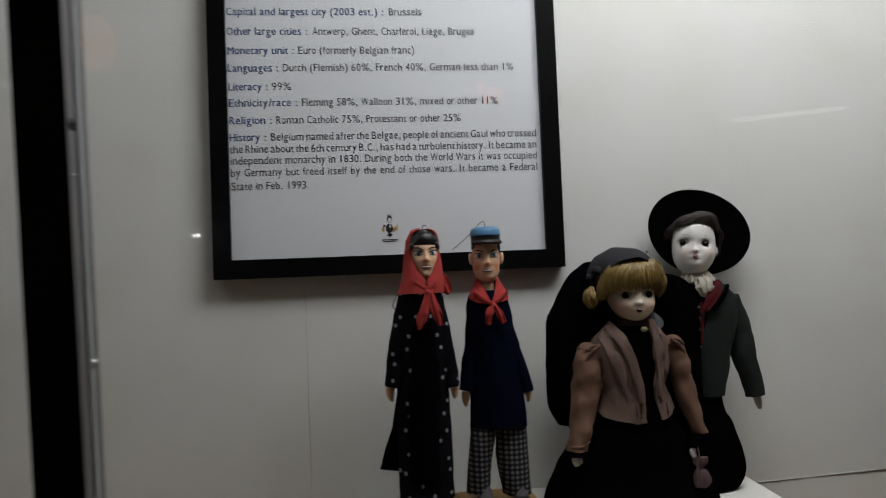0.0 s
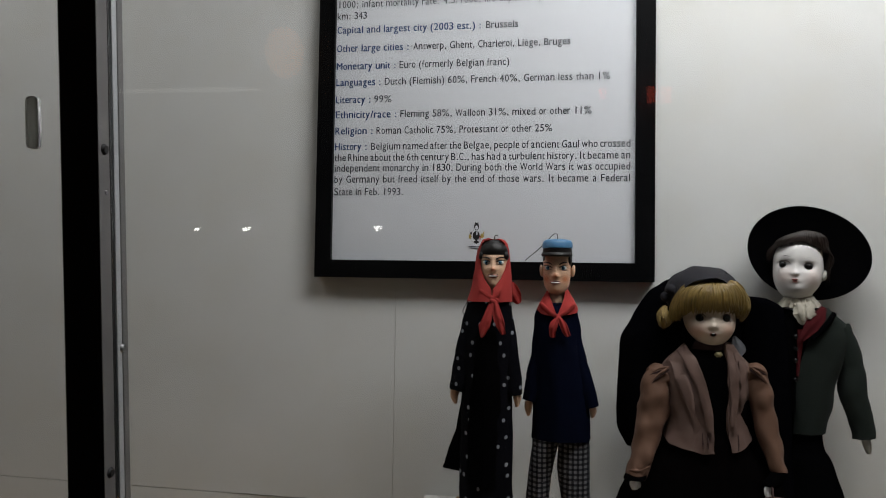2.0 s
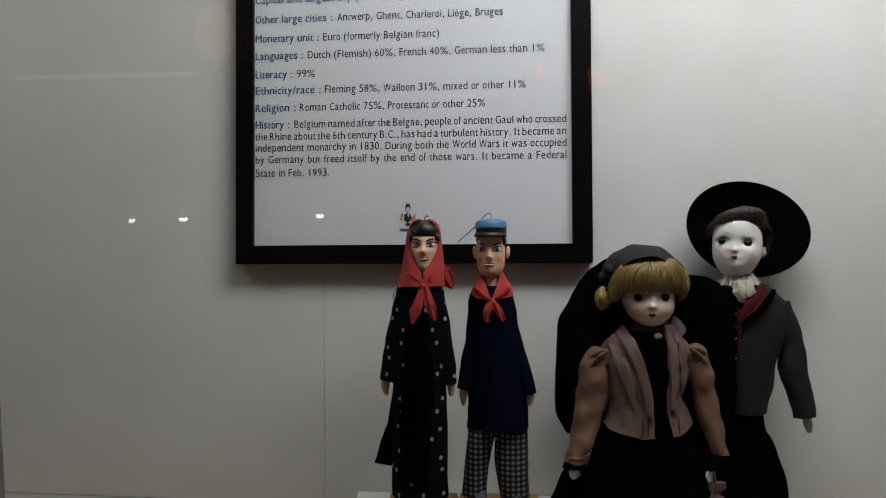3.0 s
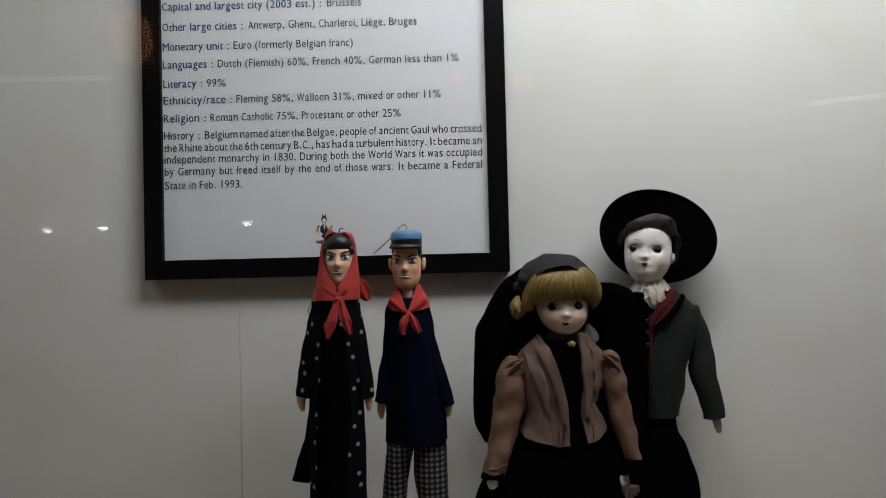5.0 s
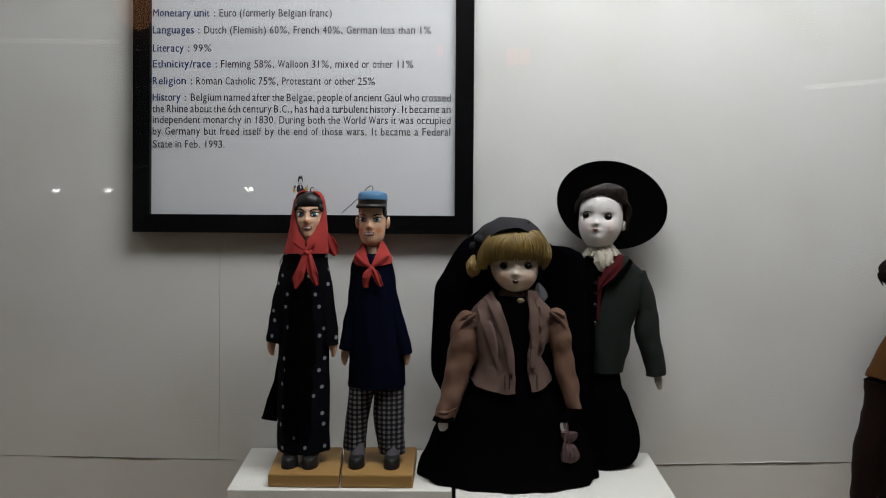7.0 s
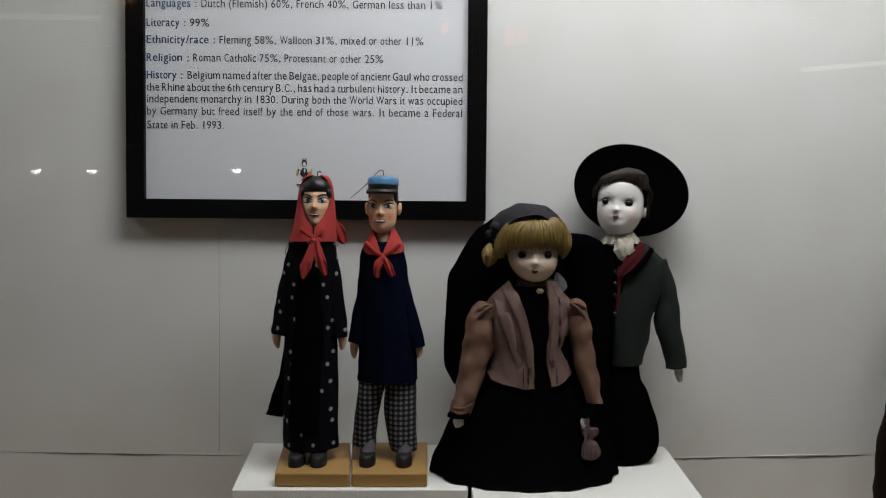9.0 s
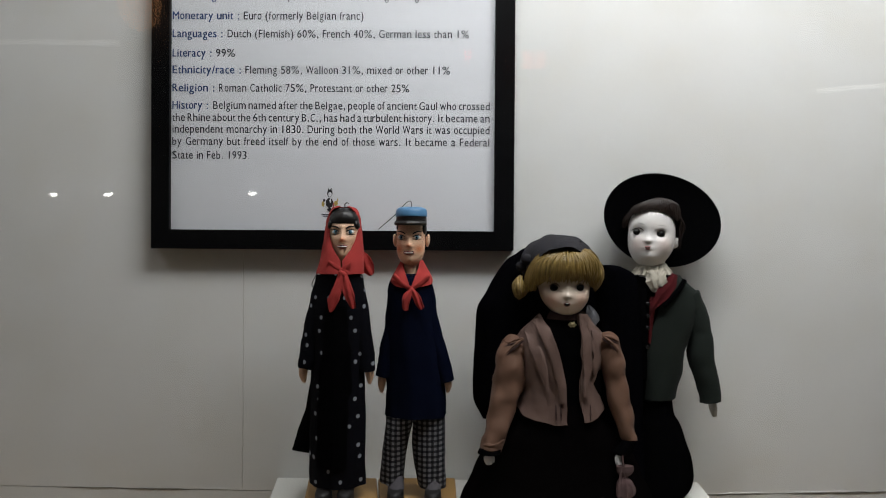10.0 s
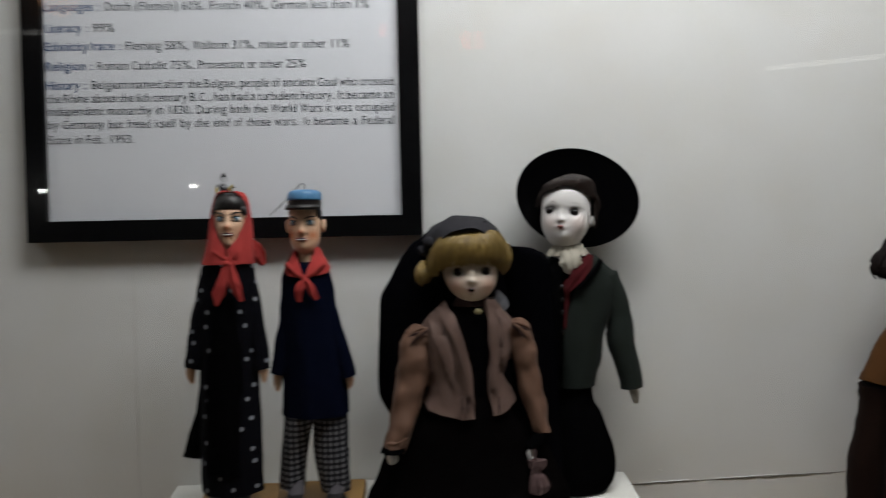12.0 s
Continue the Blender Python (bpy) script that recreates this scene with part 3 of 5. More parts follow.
for label, text, a, b, c, z in (
    ("Capital and largest city (2003 est.) :", "Brussels", -0.001, 0.007, 0.060, 1.879),
    ("Other large cities :", "Antwerp, Ghent, Charleroi, Li\u00e8ge, Bruges", -0.124, -0.116, 0.146, 1.847),
    ("Monetary unit :", "Euro (formerly Belgian franc)", -0.146, -0.140, 0.046, 1.816),
    ("Languages :", "Dutch (Flemish) 60%, French 40%, German less than 1%", -0.172, -0.165, 0.210, 1.788),
    ("Literacy :", "99%", -0.189, -0.183, -0.153, 1.758),
    ("Ethnicity/race :", "Fleming 58%, Walloon 31%, mixed or other 11%", -0.143, -0.137, 0.181, 1.732),
    ("Religion :", "Roman Catholic 75%, Protestant or other 25%", -0.184, -0.178, 0.118, 1.704),
    ("History :", "Belgium named after the Belgae, people of ancient Gaul who crossed", -0.194, -0.187, R, 1.677),
):
    print_line(label, L, a, z, INK_BLUE, True)
    print_line(text, b, c, z, INK, justified=label.startswith("History"))
print_line("the Rhine about the 6th century B.C., has had a turbulent history. It became an", L, R, 1.658, INK, justified=True)
print_line("independent monarchy in 1830. During both the World Wars it was occupied", L, R, 1.640, INK, justified=True)
print_line("by Germany but freed itself by the end of those wars. It became a Federal", L, R, 1.621, INK, justified=True)
print_line("State in Feb. 1993.", L, -0.130, 1.5995, INK)

# the small printed emblem at the foot of the sheet, as plain shapes
emblem = new("printed_emblem")
emblem.parent = sheet
emblem.location = (-0.0045, INK_Y, 1.5375 - FZ0)


def blot(name, x, z, rx, rz, ink, n=10, parent=emblem):
    bm = bmesh.new()
    bm.faces.new([bm.verts.new((x + rx * math.cos(2 * math.pi * i / n), -0.00002 * len(parent.children), z + rz * math.sin(2 * math.pi * i / n))) for i in range(n)])
    part(name, bm, ink, parent)


blot("printed_shape", 0.0, 0.0095, 0.0044, 0.0062, INK_BLACK, 9)
blot("printed_shape", -0.0022, 0.0160, 0.0014, 0.0024, INK_BLACK, 3)
blot("printed_shape", 0.0022, 0.0160, 0.0014, 0.0024, INK_BLACK, 3)
blot("printed_shape", 0.0002, 0.0078, 0.0028, 0.0038, PAPER, 9)
blot("printed_shape", -0.0005, -0.0055, 0.0062, 0.0080, INK_BLACK, 7)
blot("printed_shape", 0.0006, -0.0020, 0.0016, 0.0040, PAPER, 4)
blot("printed_shape", -0.0105, -0.0070, 0.0026, 0.0048, INK_YELLOW, 5)
blot("printed_shape", -0.0090, -0.0015, 0.0018, 0.0026, INK_BLACK, 5)
blot("printed_shape", 0.0095, -0.0060, 0.0032, 0.0042, INK_YELLOW, 6)
blot("printed_shape", 0.0120, -0.0010, 0.0016, 0.0026, INK_YELLOW, 4)
blot("printed_shape", 0.0060, -0.0090, 0.0012, 0.0040, INK_RED, 5)
blot("printed_shape", 0.0000, -0.0160, 0.0050, 0.0036, INK_BLACK, 4)
for z, w in ((-0.0235, 0.013), (-0.0262, 0.011)):
    part("printed_bar", box_mesh(-w, w, -0.0002, 0.0001, z - 0.0006, z + 0.0006), INK, emblem)


# ---- dolls and puppets: each one plain mesh ----
def relief(bumps, x, z):
    return sum(out * math.exp(-((x - bx) / sx) ** 2 / 2 - ((z - bz) / sz) ** 2 / 2) for bx, bz, sx, sz, out in bumps)


CLOTHS = (RED_CLOTH, DOTS, BLACK_CLOTH, NAVY, CHECK, JACKET, SLEEVE, SKIRT, VEIL, CAPE, GREEN, CREAM, WINE, PURSE, OCHRE, BROWN_CLOTH, SLATE, SILK_GREY)


class Figure:
    """Collects the shapes of one figure in one mesh, with a material for each shape."""

    def __init__(self):
        self.bm, self.mats = bmesh.new(), []
        self.blush = self.bm.verts.layers.float.new("blush")

    def slot(self, mat):
        if mat not in self.mats:
            self.mats.append(mat)
        return self.mats.index(mat)

    def ball(self, c, r, mat, turn=(0, 0, 0), u=20, v=14):
        m = Matrix.LocRotScale(c, Euler([radians(a) for a in turn]), r)
        verts = bmesh.ops.create_uvsphere(self.bm, u_segments=u, v_segments=v, radius=1.0, matrix=m)["verts"]
        k = self.slot(mat)
        for f in {f for w in verts for f in w.link_faces}:
            f.material_index = k

    def rings(self, rings, mat, closed=True, caps=True):
        k, made = self.slot(mat), []
        n = len(rings[0])
        for a, b in zip(rings, rings[1:]):
            for i in range(n if closed else n - 1):
                made.append(self.bm.faces.new((a[i], a[(i + 1) % n], b[(i + 1) % n], b[i])))
        if caps and closed:
            made += [self.bm.faces.new(rings[0][::-1]), self.bm.faces.new(rings[-1])]
        for f in made:
            f.material_index = k
        return made

    def loft(self, rows, mat, seg=36, folds=0, depth=0.0, phase=0.0):
        """A closed body of level sections (z, cx, cy, rx, ry); folds deepen downwards."""
        rings, total = [], max(1, len(rows) - 1)
        fine = []
        for i in range(len(rows) - 1):
            a, b, c, e = rows[max(i - 1, 0)], rows[i], rows[i + 1], rows[min(i + 2, len(rows) - 1)]
            for s in range(4):
                t = s / 4
                fine.append([0.5 * (2 * q + (r - p) * t + (2 * p - 5 * q + 4 * r - u) * t * t + (3 * q - p - 3 * r + u) * t ** 3) for p, q, r, u in zip(a, b, c, e)])
        fine.append(list(rows[-1]))
        total = len(fine) - 1
        for j, (z, cx, cy, rx, ry) in enumerate(fine):
            g = j / total
            ring = []
            for i in range(seg):
                t = 2 * math.pi * i / seg
                k = 1 + depth * g * math.cos(folds * t + phase + 0.6 * math.sin(3 * t)) + 0.35 * depth * g * math.cos(2.3 * folds * t + 1.3)
                ring.append(self.bm.verts.new((cx + rx * k * math.sin(t), cy - ry * k * math.cos(t), z)))
            rings.append(ring)
        return self.rings(rings, mat)

    def head(self, rows, mat, bumps, blush=(), seg=84, sub=9):
        """A modelled head: level sections, then soft bumps (x, z, sx, sz, out) on its front; blush: (x, z, size, weight)."""
        fine = []
        for i in range(len(rows) - 1):
            a, b, c, e = rows[max(i - 1, 0)], rows[i], rows[i + 1], rows[min(i + 2, len(rows) - 1)]
            for s in range(sub):
                t = s / sub
                fine.append([0.5 * (2 * q + (r - p) * t + (2 * p - 5 * q + 4 * r - u) * t * t + (3 * q - p - 3 * r + u) * t ** 3) for p, q, r, u in zip(a, b, c, e)])
        fine.append(list(rows[-1]))
        rings = []
        for z, cx, cy, rx, ry in fine:
            ring = []
            for i in range(seg):
                t = 2 * math.pi * i / seg
                x, y = cx + rx * math.sin(t), cy - ry * math.cos(t)
                facing = max(0.0, math.cos(t))
                v = self.bm.verts.new((x, y - min(1.0, 2 * facing) * relief(bumps, x, z), z))
                v[self.blush] = min(1.0, 2 * facing) * min(1.0, sum(w * math.exp(-((x - bx) ** 2 + (z - bz) ** 2) / (2 * s * s)) for bx, bz, s, w in blush))
                ring.append(v)
            rings.append(ring)
        self.rings(rings, mat)

    def shell(self, rows, mat, thick=0.0012, seg=30, drop=0.0, power=2):
        """A garment open at the front: rows (z, cx, cy, rx, ry, xl, xr) with the opening from xl to xr; its hem hangs lower in front by drop."""
        rings = []
        for j, (z, cx, cy, rx, ry, xl, xr) in enumerate(rows):
            low = drop * (j / (len(rows) - 1)) ** power
            a = math.asin(max(-0.999, min(0.999, (xr - cx) / rx)))
            b = 2 * math.pi + math.asin(max(-0.999, min(0.999, (xl - cx) / rx)))
            rings.append([self.bm.verts.new((cx + rx * math.sin(t), cy - ry * math.cos(t), z - low * max(0.0, math.cos(t)))) for t in (a + (b - a) * i / (seg - 1) for i in range(seg))])
        faces = self.rings(rings, mat, closed=False)
        self.thicken(faces, thick)

    def thicken(self, faces, thick):
        bmesh.ops.recalc_face_normals(self.bm, faces=faces)
        bmesh.ops.solidify(self.bm, geom=faces, thickness=thick)

    def sweep(self, pts, wide, thick, mat, side=(1, 0, 0), seg=12, smooth=4, crease=0.0, creases=3):
        """An oval section along a smoothed line; wide lies along side."""
        P, W, T = [Vector(p) for p in pts], list(wide), list(thick)
        fp, fw, ft = [], [], []
        for i in range(len(P) - 1):
            a, b, c, d = P[max(i - 1, 0)], P[i], P[i + 1], P[min(i + 2, len(P) - 1)]
            for s in range(smooth):
                t = s / smooth
                fp.append(0.5 * ((2 * b) + (c - a) * t + (2 * a - 5 * b + 4 * c - d) * t * t + (3 * b - a - 3 * c + d) * t ** 3))
                fw.append(W[i] + (W[i + 1] - W[i]) * t)
                ft.append(T[i] + (T[i + 1] - T[i]) * t)
        fp.append(P[-1]), fw.append(W[-1]), ft.append(T[-1])
        rings = []
        for i, p in enumerate(fp):
            d = (fp[min(i + 1, len(fp) - 1)] - fp[max(i - 1, 0)]).normalized()
            s = Vector(side)
            s = (s - d * s.dot(d)).normalized()
            w = d.cross(s)
            ring = []
            for k in range(seg):
                a = 2 * math.pi * k / seg
                g = 1 + crease * math.sin(creases * a + i * 1.7) * math.sin(i * 1.1 + k)
                ring.append(self.bm.verts.new(p + g * (fw[i] * math.cos(a) * s + ft[i] * math.sin(a) * w)))
            rings.append(ring)
        self.rings(rings, mat)

    def ribbon(self, pts, wide, mat, side=(1, 0, 0), fold=0.0012, thick=0.0009, smooth=5):
        """A flat strip of cloth along pts with soft lengthwise folds; its edges stay sharp."""
        P = [Vector(p) for p in pts]
        rows, n = [], (len(P) - 1) * smooth
        for j in range(n + 1):
            i, t = min(j // smooth, len(P) - 2), (j - min(j // smooth, len(P) - 2) * smooth) / smooth
            a, b, c, d = P[max(i - 1, 0)], P[i], P[i + 1], P[min(i + 2, len(P) - 1)]
            p = 0.5 * ((2 * b) + (c - a) * t + (2 * a - 5 * b + 4 * c - d) * t * t + (3 * b - a - 3 * c + d) * t ** 3)
            along = (c - b).normalized()
            s = Vector(side)
            s = (s - along * s.dot(along)).normalized()
            out = along.cross(s)
            out = out if out.y < 0 else -out
            w = wide[i] + (wide[i + 1] - wide[i]) * t
            rows.append([self.bm.verts.new(p + s * (w * u) + out * (fold * math.sin(u * 4.2 + 0.8 + j * 0.12))) for u in (k / 4 - 1 for k in range(9))])
        self.thicken(self.rings(rows, mat, closed=False), thick)

    def limb(self, pts, r, mat, crease=0.06):
        self.sweep(pts, r, r, mat, side=(1, 0, 0.001), seg=24, smooth=9, crease=crease)

    def done(self, name, label, category, group=""):
        bmesh.ops.remove_doubles(self.bm, verts=self.bm.verts, dist=1e-6)
        # soft wrinkles in all cloth
        soft = {i for i, m in enumerate(self.mats) if m in CLOTHS}
        self.bm.normal_update()
        for v in self.bm.verts:
            if v.link_faces and all(g.material_index in soft for g in v.link_faces):
                p = v.co
                k = (0.0036 if self.mats[v.link_faces[0].material_index] in (JACKET, SLEEVE) else 0.0020 if self.mats[v.link_faces[0].material_index] is RED_CLOTH else 0.0014) * noise.noise(Vector((p.x * 62, p.y * 62, p.z * 40))) + 0.0010 * noise.noise(Vector((p.x * 170 + p.z * 60, p.y * 160, p.z * 130)))
                v.co = p + v.normal * k
        bmesh.ops.recalc_face_normals(self.bm, faces=self.bm.faces)
        low = min(v.co.z for v in self.bm.verts)
        mid = Vector((sum(v.co.x for v in self.bm.verts) / len(self.bm.verts), -0.12, low))
        bmesh.ops.translate(self.bm, verts=self.bm.verts, vec=-mid)
        ob = new(name, finish(self.bm, name, self.mats, True))
        ob.location = mid
        return tagged(ob, label, category, group)


BASE_Z = 1.119
# varnished boards under the puppets
for corners in (((-0.0085, -0.2010), (0.0920, -0.2000), (0.0755, -0.060), (-0.0255, -0.064)), ((0.0945, -0.2000), (0.1955, -0.1980), (0.1930, -0.055), (0.0780, -0.060))):
    ob = new("wooden_base", finish(prism(corners, PLINTH_Z + 0.0004, BASE_Z, 0.0022), "wooden_base", BOARD, False))
    tagged(ob, "yellow varnished wooden board under a standing puppet", "base", group="boards under the puppets")


def front(rows, x, z, bumps=()):
    """The y of a modelled head's front at x, z."""
    for p, q in zip(rows, rows[1:]):
        if q[0] <= z <= p[0]:
            w = (p[0] - z) / (p[0] - q[0])
            _, cx, cy, rx, ry = [a + (b - a) * w for a, b in zip(p, q)]
            return cy - ry * math.sqrt(max(0.0, 1 - ((x - cx) / rx) ** 2)) - relief(bumps, x, z)
    return rows[0][2]


def puppet_face(f, rows, x, eyes, nose, mouth, gap, cheeks):
    """A carved and painted face on the sections: heights of eyes, nose tip and mouth."""
    bumps = [(x, nose + 0.0075, 0.0020, 0.0050, 0.0042), (x, nose + 0.0008, 0.0032, 0.0026, 0.0068), (x, eyes + 0.0075, 0.010, 0.0025, 0.0012), (x, mouth, 0.0060, 0.0030, 0.0010), (x, mouth - 0.0110, 0.0060, 0.0045, 0.0018)]
    bumps += [(x + s * gap, eyes, 0.0048, 0.0030, -0.0016) for s in (-1, 1)] + [(x + s * (gap + 0.002), nose - 0.001, 0.0045, 0.0050, 0.0012) for s in (-1, 1)]
    blush = [(x, nose, 0.0024, 0.9)] + [(x + s * (gap + 0.0030), nose - 0.0040, 0.0042, cheeks) for s in (-1, 1)]
    f.head(rows, SKIN, bumps, blush)

    def at(px, pz):
        return front(rows, px, pz, bumps)

    for s in (-1, 1):
        ex = x + s * gap
        ey = at(ex, eyes)
        f.ball((ex, ey + 0.0008, eyes), (0.0054, 0.0023, 0.0032), WHITE_AND_GLINT, turn=(0, -4 * s, s * 18), u=16, v=10)
        f.ball((ex - s * 0.0003, ey - 0.0008, eyes + 0.0002), (0.0029, 0.0013, 0.0029), EYE_BLUE, u=14, v=8)
        f.ball((ex - s * 0.0003, ey - 0.0016, eyes + 0.0002), (0.0013, 0.0007, 0.0013), EYE_DARK, u=10, v=8)
        for dz, r, up, inner in ((0.0029, 0.0006, 0.0010, -0.0020), (0.0070, 0.0008, 0.0022, -0.0022), (-0.0030, 0.0003, -0.0006, 0.0016)):
            f.sweep([(ex - s * 0.0056, at(ex - s * 0.0056, eyes + dz) - 0.0002, eyes + dz + inner), (ex, at(ex, eyes + dz) - 0.0008, eyes + dz + 0.3 * up), (ex + s * 0.0060, at(ex + s * 0.006, eyes + dz) - 0.0001, eyes + dz + up * 0.3)], (r, r * 1.25, r * 0.7), (0.0006,) * 3, CARVED_HAIR, side=(0, 0, 1), seg=6)
    my = at(x, mouth)
    f.ball((x, my + 0.0006, mouth - 0.0002), (0.0076, 0.0019, 0.0027), LIP)
    f.ball((x, my - 0.0006, mouth - 0.0002), (0.0066, 0.0012, 0.0011), WHITE_AND_GLINT)
    f.sweep([(x - 0.0070, at(x - 0.0070, mouth) - 0.0001, mouth + 0.0022), (x, my - 0.0013, mouth + 0.0010), (x + 0.0070, at(x + 0.0070, mouth) - 0.0001, mouth + 0.0022)], (0.0004, 0.0006, 0.0004), (0.0005,) * 3, CARVED_HAIR, side=(0, 0, 1), seg=6)


def shoe(f, x, y, z, ankle):
    f.loft([(z + 0.0165, x, y + 0.001, 0.0085, 0.0110), (z + 0.0140, x, y - 0.003, 0.0108, 0.0170), (z + 0.0050, x, y - 0.004, 0.0116, 0.0195), (z + 0.0003, x, y - 0.004, 0.0116, 0.0195)], SHOE, seg=24)
    f.loft([(z + 0.030, x, ankle + 0.004, 0.0080, 0.0080), (z + 0.020, x, ankle, 0.0108, 0.0120), (z + 0.0140, x, ankle - 0.003, 0.0112, 0.0150)], SOCK, seg=16)


def woman_puppet():
    f = Figure()
    f.slot(SHOE)
    X, Y = 0.0372, -0.137
    head = [(1.5150, X, Y - 0.004, 0.0120, 0.0120), (1.5080, X, Y - 0.005, 0.0180, 0.0185), (1.4950, X, Y - 0.006, 0.0205, 0.0205), (1.4830, X, Y - 0.006, 0.0203, 0.0215), (1.4720, X, Y - 0.007, 0.0182, 0.0212), (1.4620, X, Y - 0.008, 0.0145, 0.0200), (1.4530, X, Y - 0.010, 0.0098, 0.0165), (1.4465, X, Y - 0.012, 0.0042, 0.0100)]
    puppet_face(f, head, X + 0.0003, 1.4850, 1.4745, 1.4655, 0.0100, 0.25)
    f.loft([(1.4560, X, Y + 0.004, 0.0090, 0.0090), (1.4300, X, Y + 0.004, 0.0100, 0.0100)], SKIN, seg=16)
    f.loft([(1.5185, X, Y - 0.006, 0.0040, 0.0050), (1.5165, X, Y - 0.006, 0.0110, 0.0125), (1.5120, X, Y - 0.006, 0.0172, 0.0188), (1.5050, X, Y - 0.006, 0.0206, 0.0220), (1.4990, X, Y - 0.005, 0.0216, 0.0230), (1.4968, X, Y - 0.005, 0.0210, 0.0222)], CARVED_HAIR, seg=48, folds=16, depth=0.012)
    for side in (-1, 1):
        f.ball((X + side * 0.0178, Y - 0.013, 1.4955), (0.0042, 0.0090, 0.0068), CARVED_HAIR, turn=(0, -15 * side, 0))
    # red head scarf, its wing and its crossed tails
    f.shell([(1.5212, X - 0.001, Y - 0.004, 0.0080, 0.0120, X - 0.0050, X + 0.0045),
             (1.5180, X - 0.001, Y - 0.003, 0.0160, 0.0215, X - 0.0125, X + 0.0105),
             (1.5130, X - 0.001, Y - 0.001, 0.0205, 0.0250, X - 0.0180, X + 0.0160),
             (1.5040, X - 0.0015, Y + 0.001, 0.0235, 0.0262, X - 0.0200, X + 0.0185),
             (1.4900, X - 0.0020, Y + 0.002, 0.0250, 0.0262, X - 0.0188, X + 0.0182),
             (1.4745, X - 0.0024, Y + 0.002, 0.0265, 0.0265, X - 0.0172, X + 0.0168),
             (1.4620, X - 0.0028, Y + 0.000, 0.0280, 0.0280, X - 0.0128, X + 0.0118),
             (1.4530, X - 0.0034, Y - 0.001, 0.0290, 0.0295, X - 0.0060, X + 0.0055),
             (1.4470, X - 0.0040, Y - 0.002, 0.0300, 0.0310, X - 0.0010, X + 0.0010),
             (1.4380, X - 0.0050, Y - 0.001, 0.0318, 0.0325, X - 0.0006, X + 0.0006),
             (1.4285, X - 0.0060, Y, 0.0335, 0.0345, X - 0.0003, X + 0.0003)], RED_CLOTH, 0.0013, 56)
    f.ribbon([(0.0560, -0.133, 1.456), (0.0620, -0.131, 1.446), (0.0680, -0.129, 1.4350), (0.0735, -0.127, 1.4260)], (0.0060, 0.0095, 0.0098, 0.0030), RED_CLOTH, side=(0.7, 0, 0.7), fold=0.002)
    for line in (((0.0200, 1.4450), (0.0300, 1.4385), (0.0400, 1.4330), (0.0460, 1.4290)), ((0.0500, 1.4440), (0.0440, 1.4380), (0.0370, 1.4320), (0.0320, 1.4280))):
        f.sweep([(x, Y - 0.0335 + 6.0 * (x - 0.037) ** 2, z) for x, z in line], (0.0016, 0.0034, 0.0034, 0.0022), (0.0006, 0.0010, 0.0013, 0.0010), RED_CLOTH, side=(0.3, 0, 1), crease=0.15)
    f.ball((0.0390, -0.1725, 1.4290), (0.0060, 0.0036, 0.0040), RED_CLOTH, turn=(0, 25, 0))
    f.ribbon([(0.0380, -0.1735, 1.4290), (0.0310, -0.1765, 1.4050), (0.0265, -0.1755, 1.3930), (0.0240, -0.1730, 1.3785)], (0.0040, 0.0070, 0.0075, 0.0008), RED_CLOTH, side=(1, 0, -0.15))
    f.ribbon([(0.0410, -0.1735, 1.4290), (0.0465, -0.1770, 1.4070), (0.0500, -0.1760, 1.3960), (0.0545, -0.1730, 1.3820)], (0.0040, 0.0062, 0.0062, 0.0028), RED_CLOTH, side=(1, 0, 0.5))
    # dotted dress with a plain apron front
    f.loft([(1.4330, 0.0320, Y, 0.024, 0.022), (1.4200, 0.0310, Y, 0.0320, 0.0275), (1.3700, 0.0290, Y, 0.0370, 0.0300), (1.3100, 0.0285, Y, 0.0370, 0.0290), (1.2400, 0.0290, Y, 0.0375, 0.0310), (1.1800, 0.0290, Y, 0.0385, 0.0330), (1.1375, 0.0290, Y, 0.0385, 0.0330)], DOTS, folds=9, depth=0.035)
    f.loft([(1.3850, 0.0290, Y - 0.0045, 0.0250, 0.0280), (1.3300, 0.0290, Y - 0.005, 0.0270, 0.0285), (1.2500, 0.0280, Y - 0.0055, 0.0290, 0.0295), (1.1650, 0.0275, Y - 0.006, 0.0295, 0.0310)], BLACK_CLOTH, folds=14, depth=0.03)
    f.sweep([(0.002, -0.134, 1.290), (-0.003, -0.132, 1.235), (-0.0125, -0.130, 1.1960), (-0.0160, -0.130, 1.1770)], (0.010, 0.015, 0.0190, 0.0215), (0.010, 0.012, 0.010, 0.006), BLACK_CLOTH, crease=0.06)
    # sleeves and carved hands
    f.limb([(0.0080, Y, 1.424), (-0.0025, Y - 0.002, 1.370), (-0.0095, Y - 0.004, 1.325), (-0.0148, Y - 0.006, 1.2965)], (0.0100, 0.0125, 0.0138, 0.0122), DOTS)
    f.limb([(0.0520, Y, 1.424), (0.0600, Y - 0.002, 1.370), (0.0658, Y - 0.004, 1.325), (0.0692, Y - 0.006, 1.2930)], (0.0098, 0.0118, 0.0126, 0.0120), DOTS)
    f.sweep([(-0.0180, Y - 0.006, 1.298), (-0.0190, Y - 0.007, 1.288), (-0.0165, Y - 0.007, 1.277)], (0.0065, 0.0060, 0.0020), (0.005, 0.0045, 0.002), SKIN)
    f.sweep([(0.0720, Y - 0.006, 1.298), (0.0735, Y - 0.007, 1.288), (0.0730, Y - 0.007, 1.276)], (0.0065, 0.0060, 0.0020), (0.005, 0.0045, 0.002), SKIN)
    shoe(f, 0.0135, -0.158, BASE_Z, -0.150)
    shoe(f, 0.0435, -0.158, BASE_Z, -0.150)
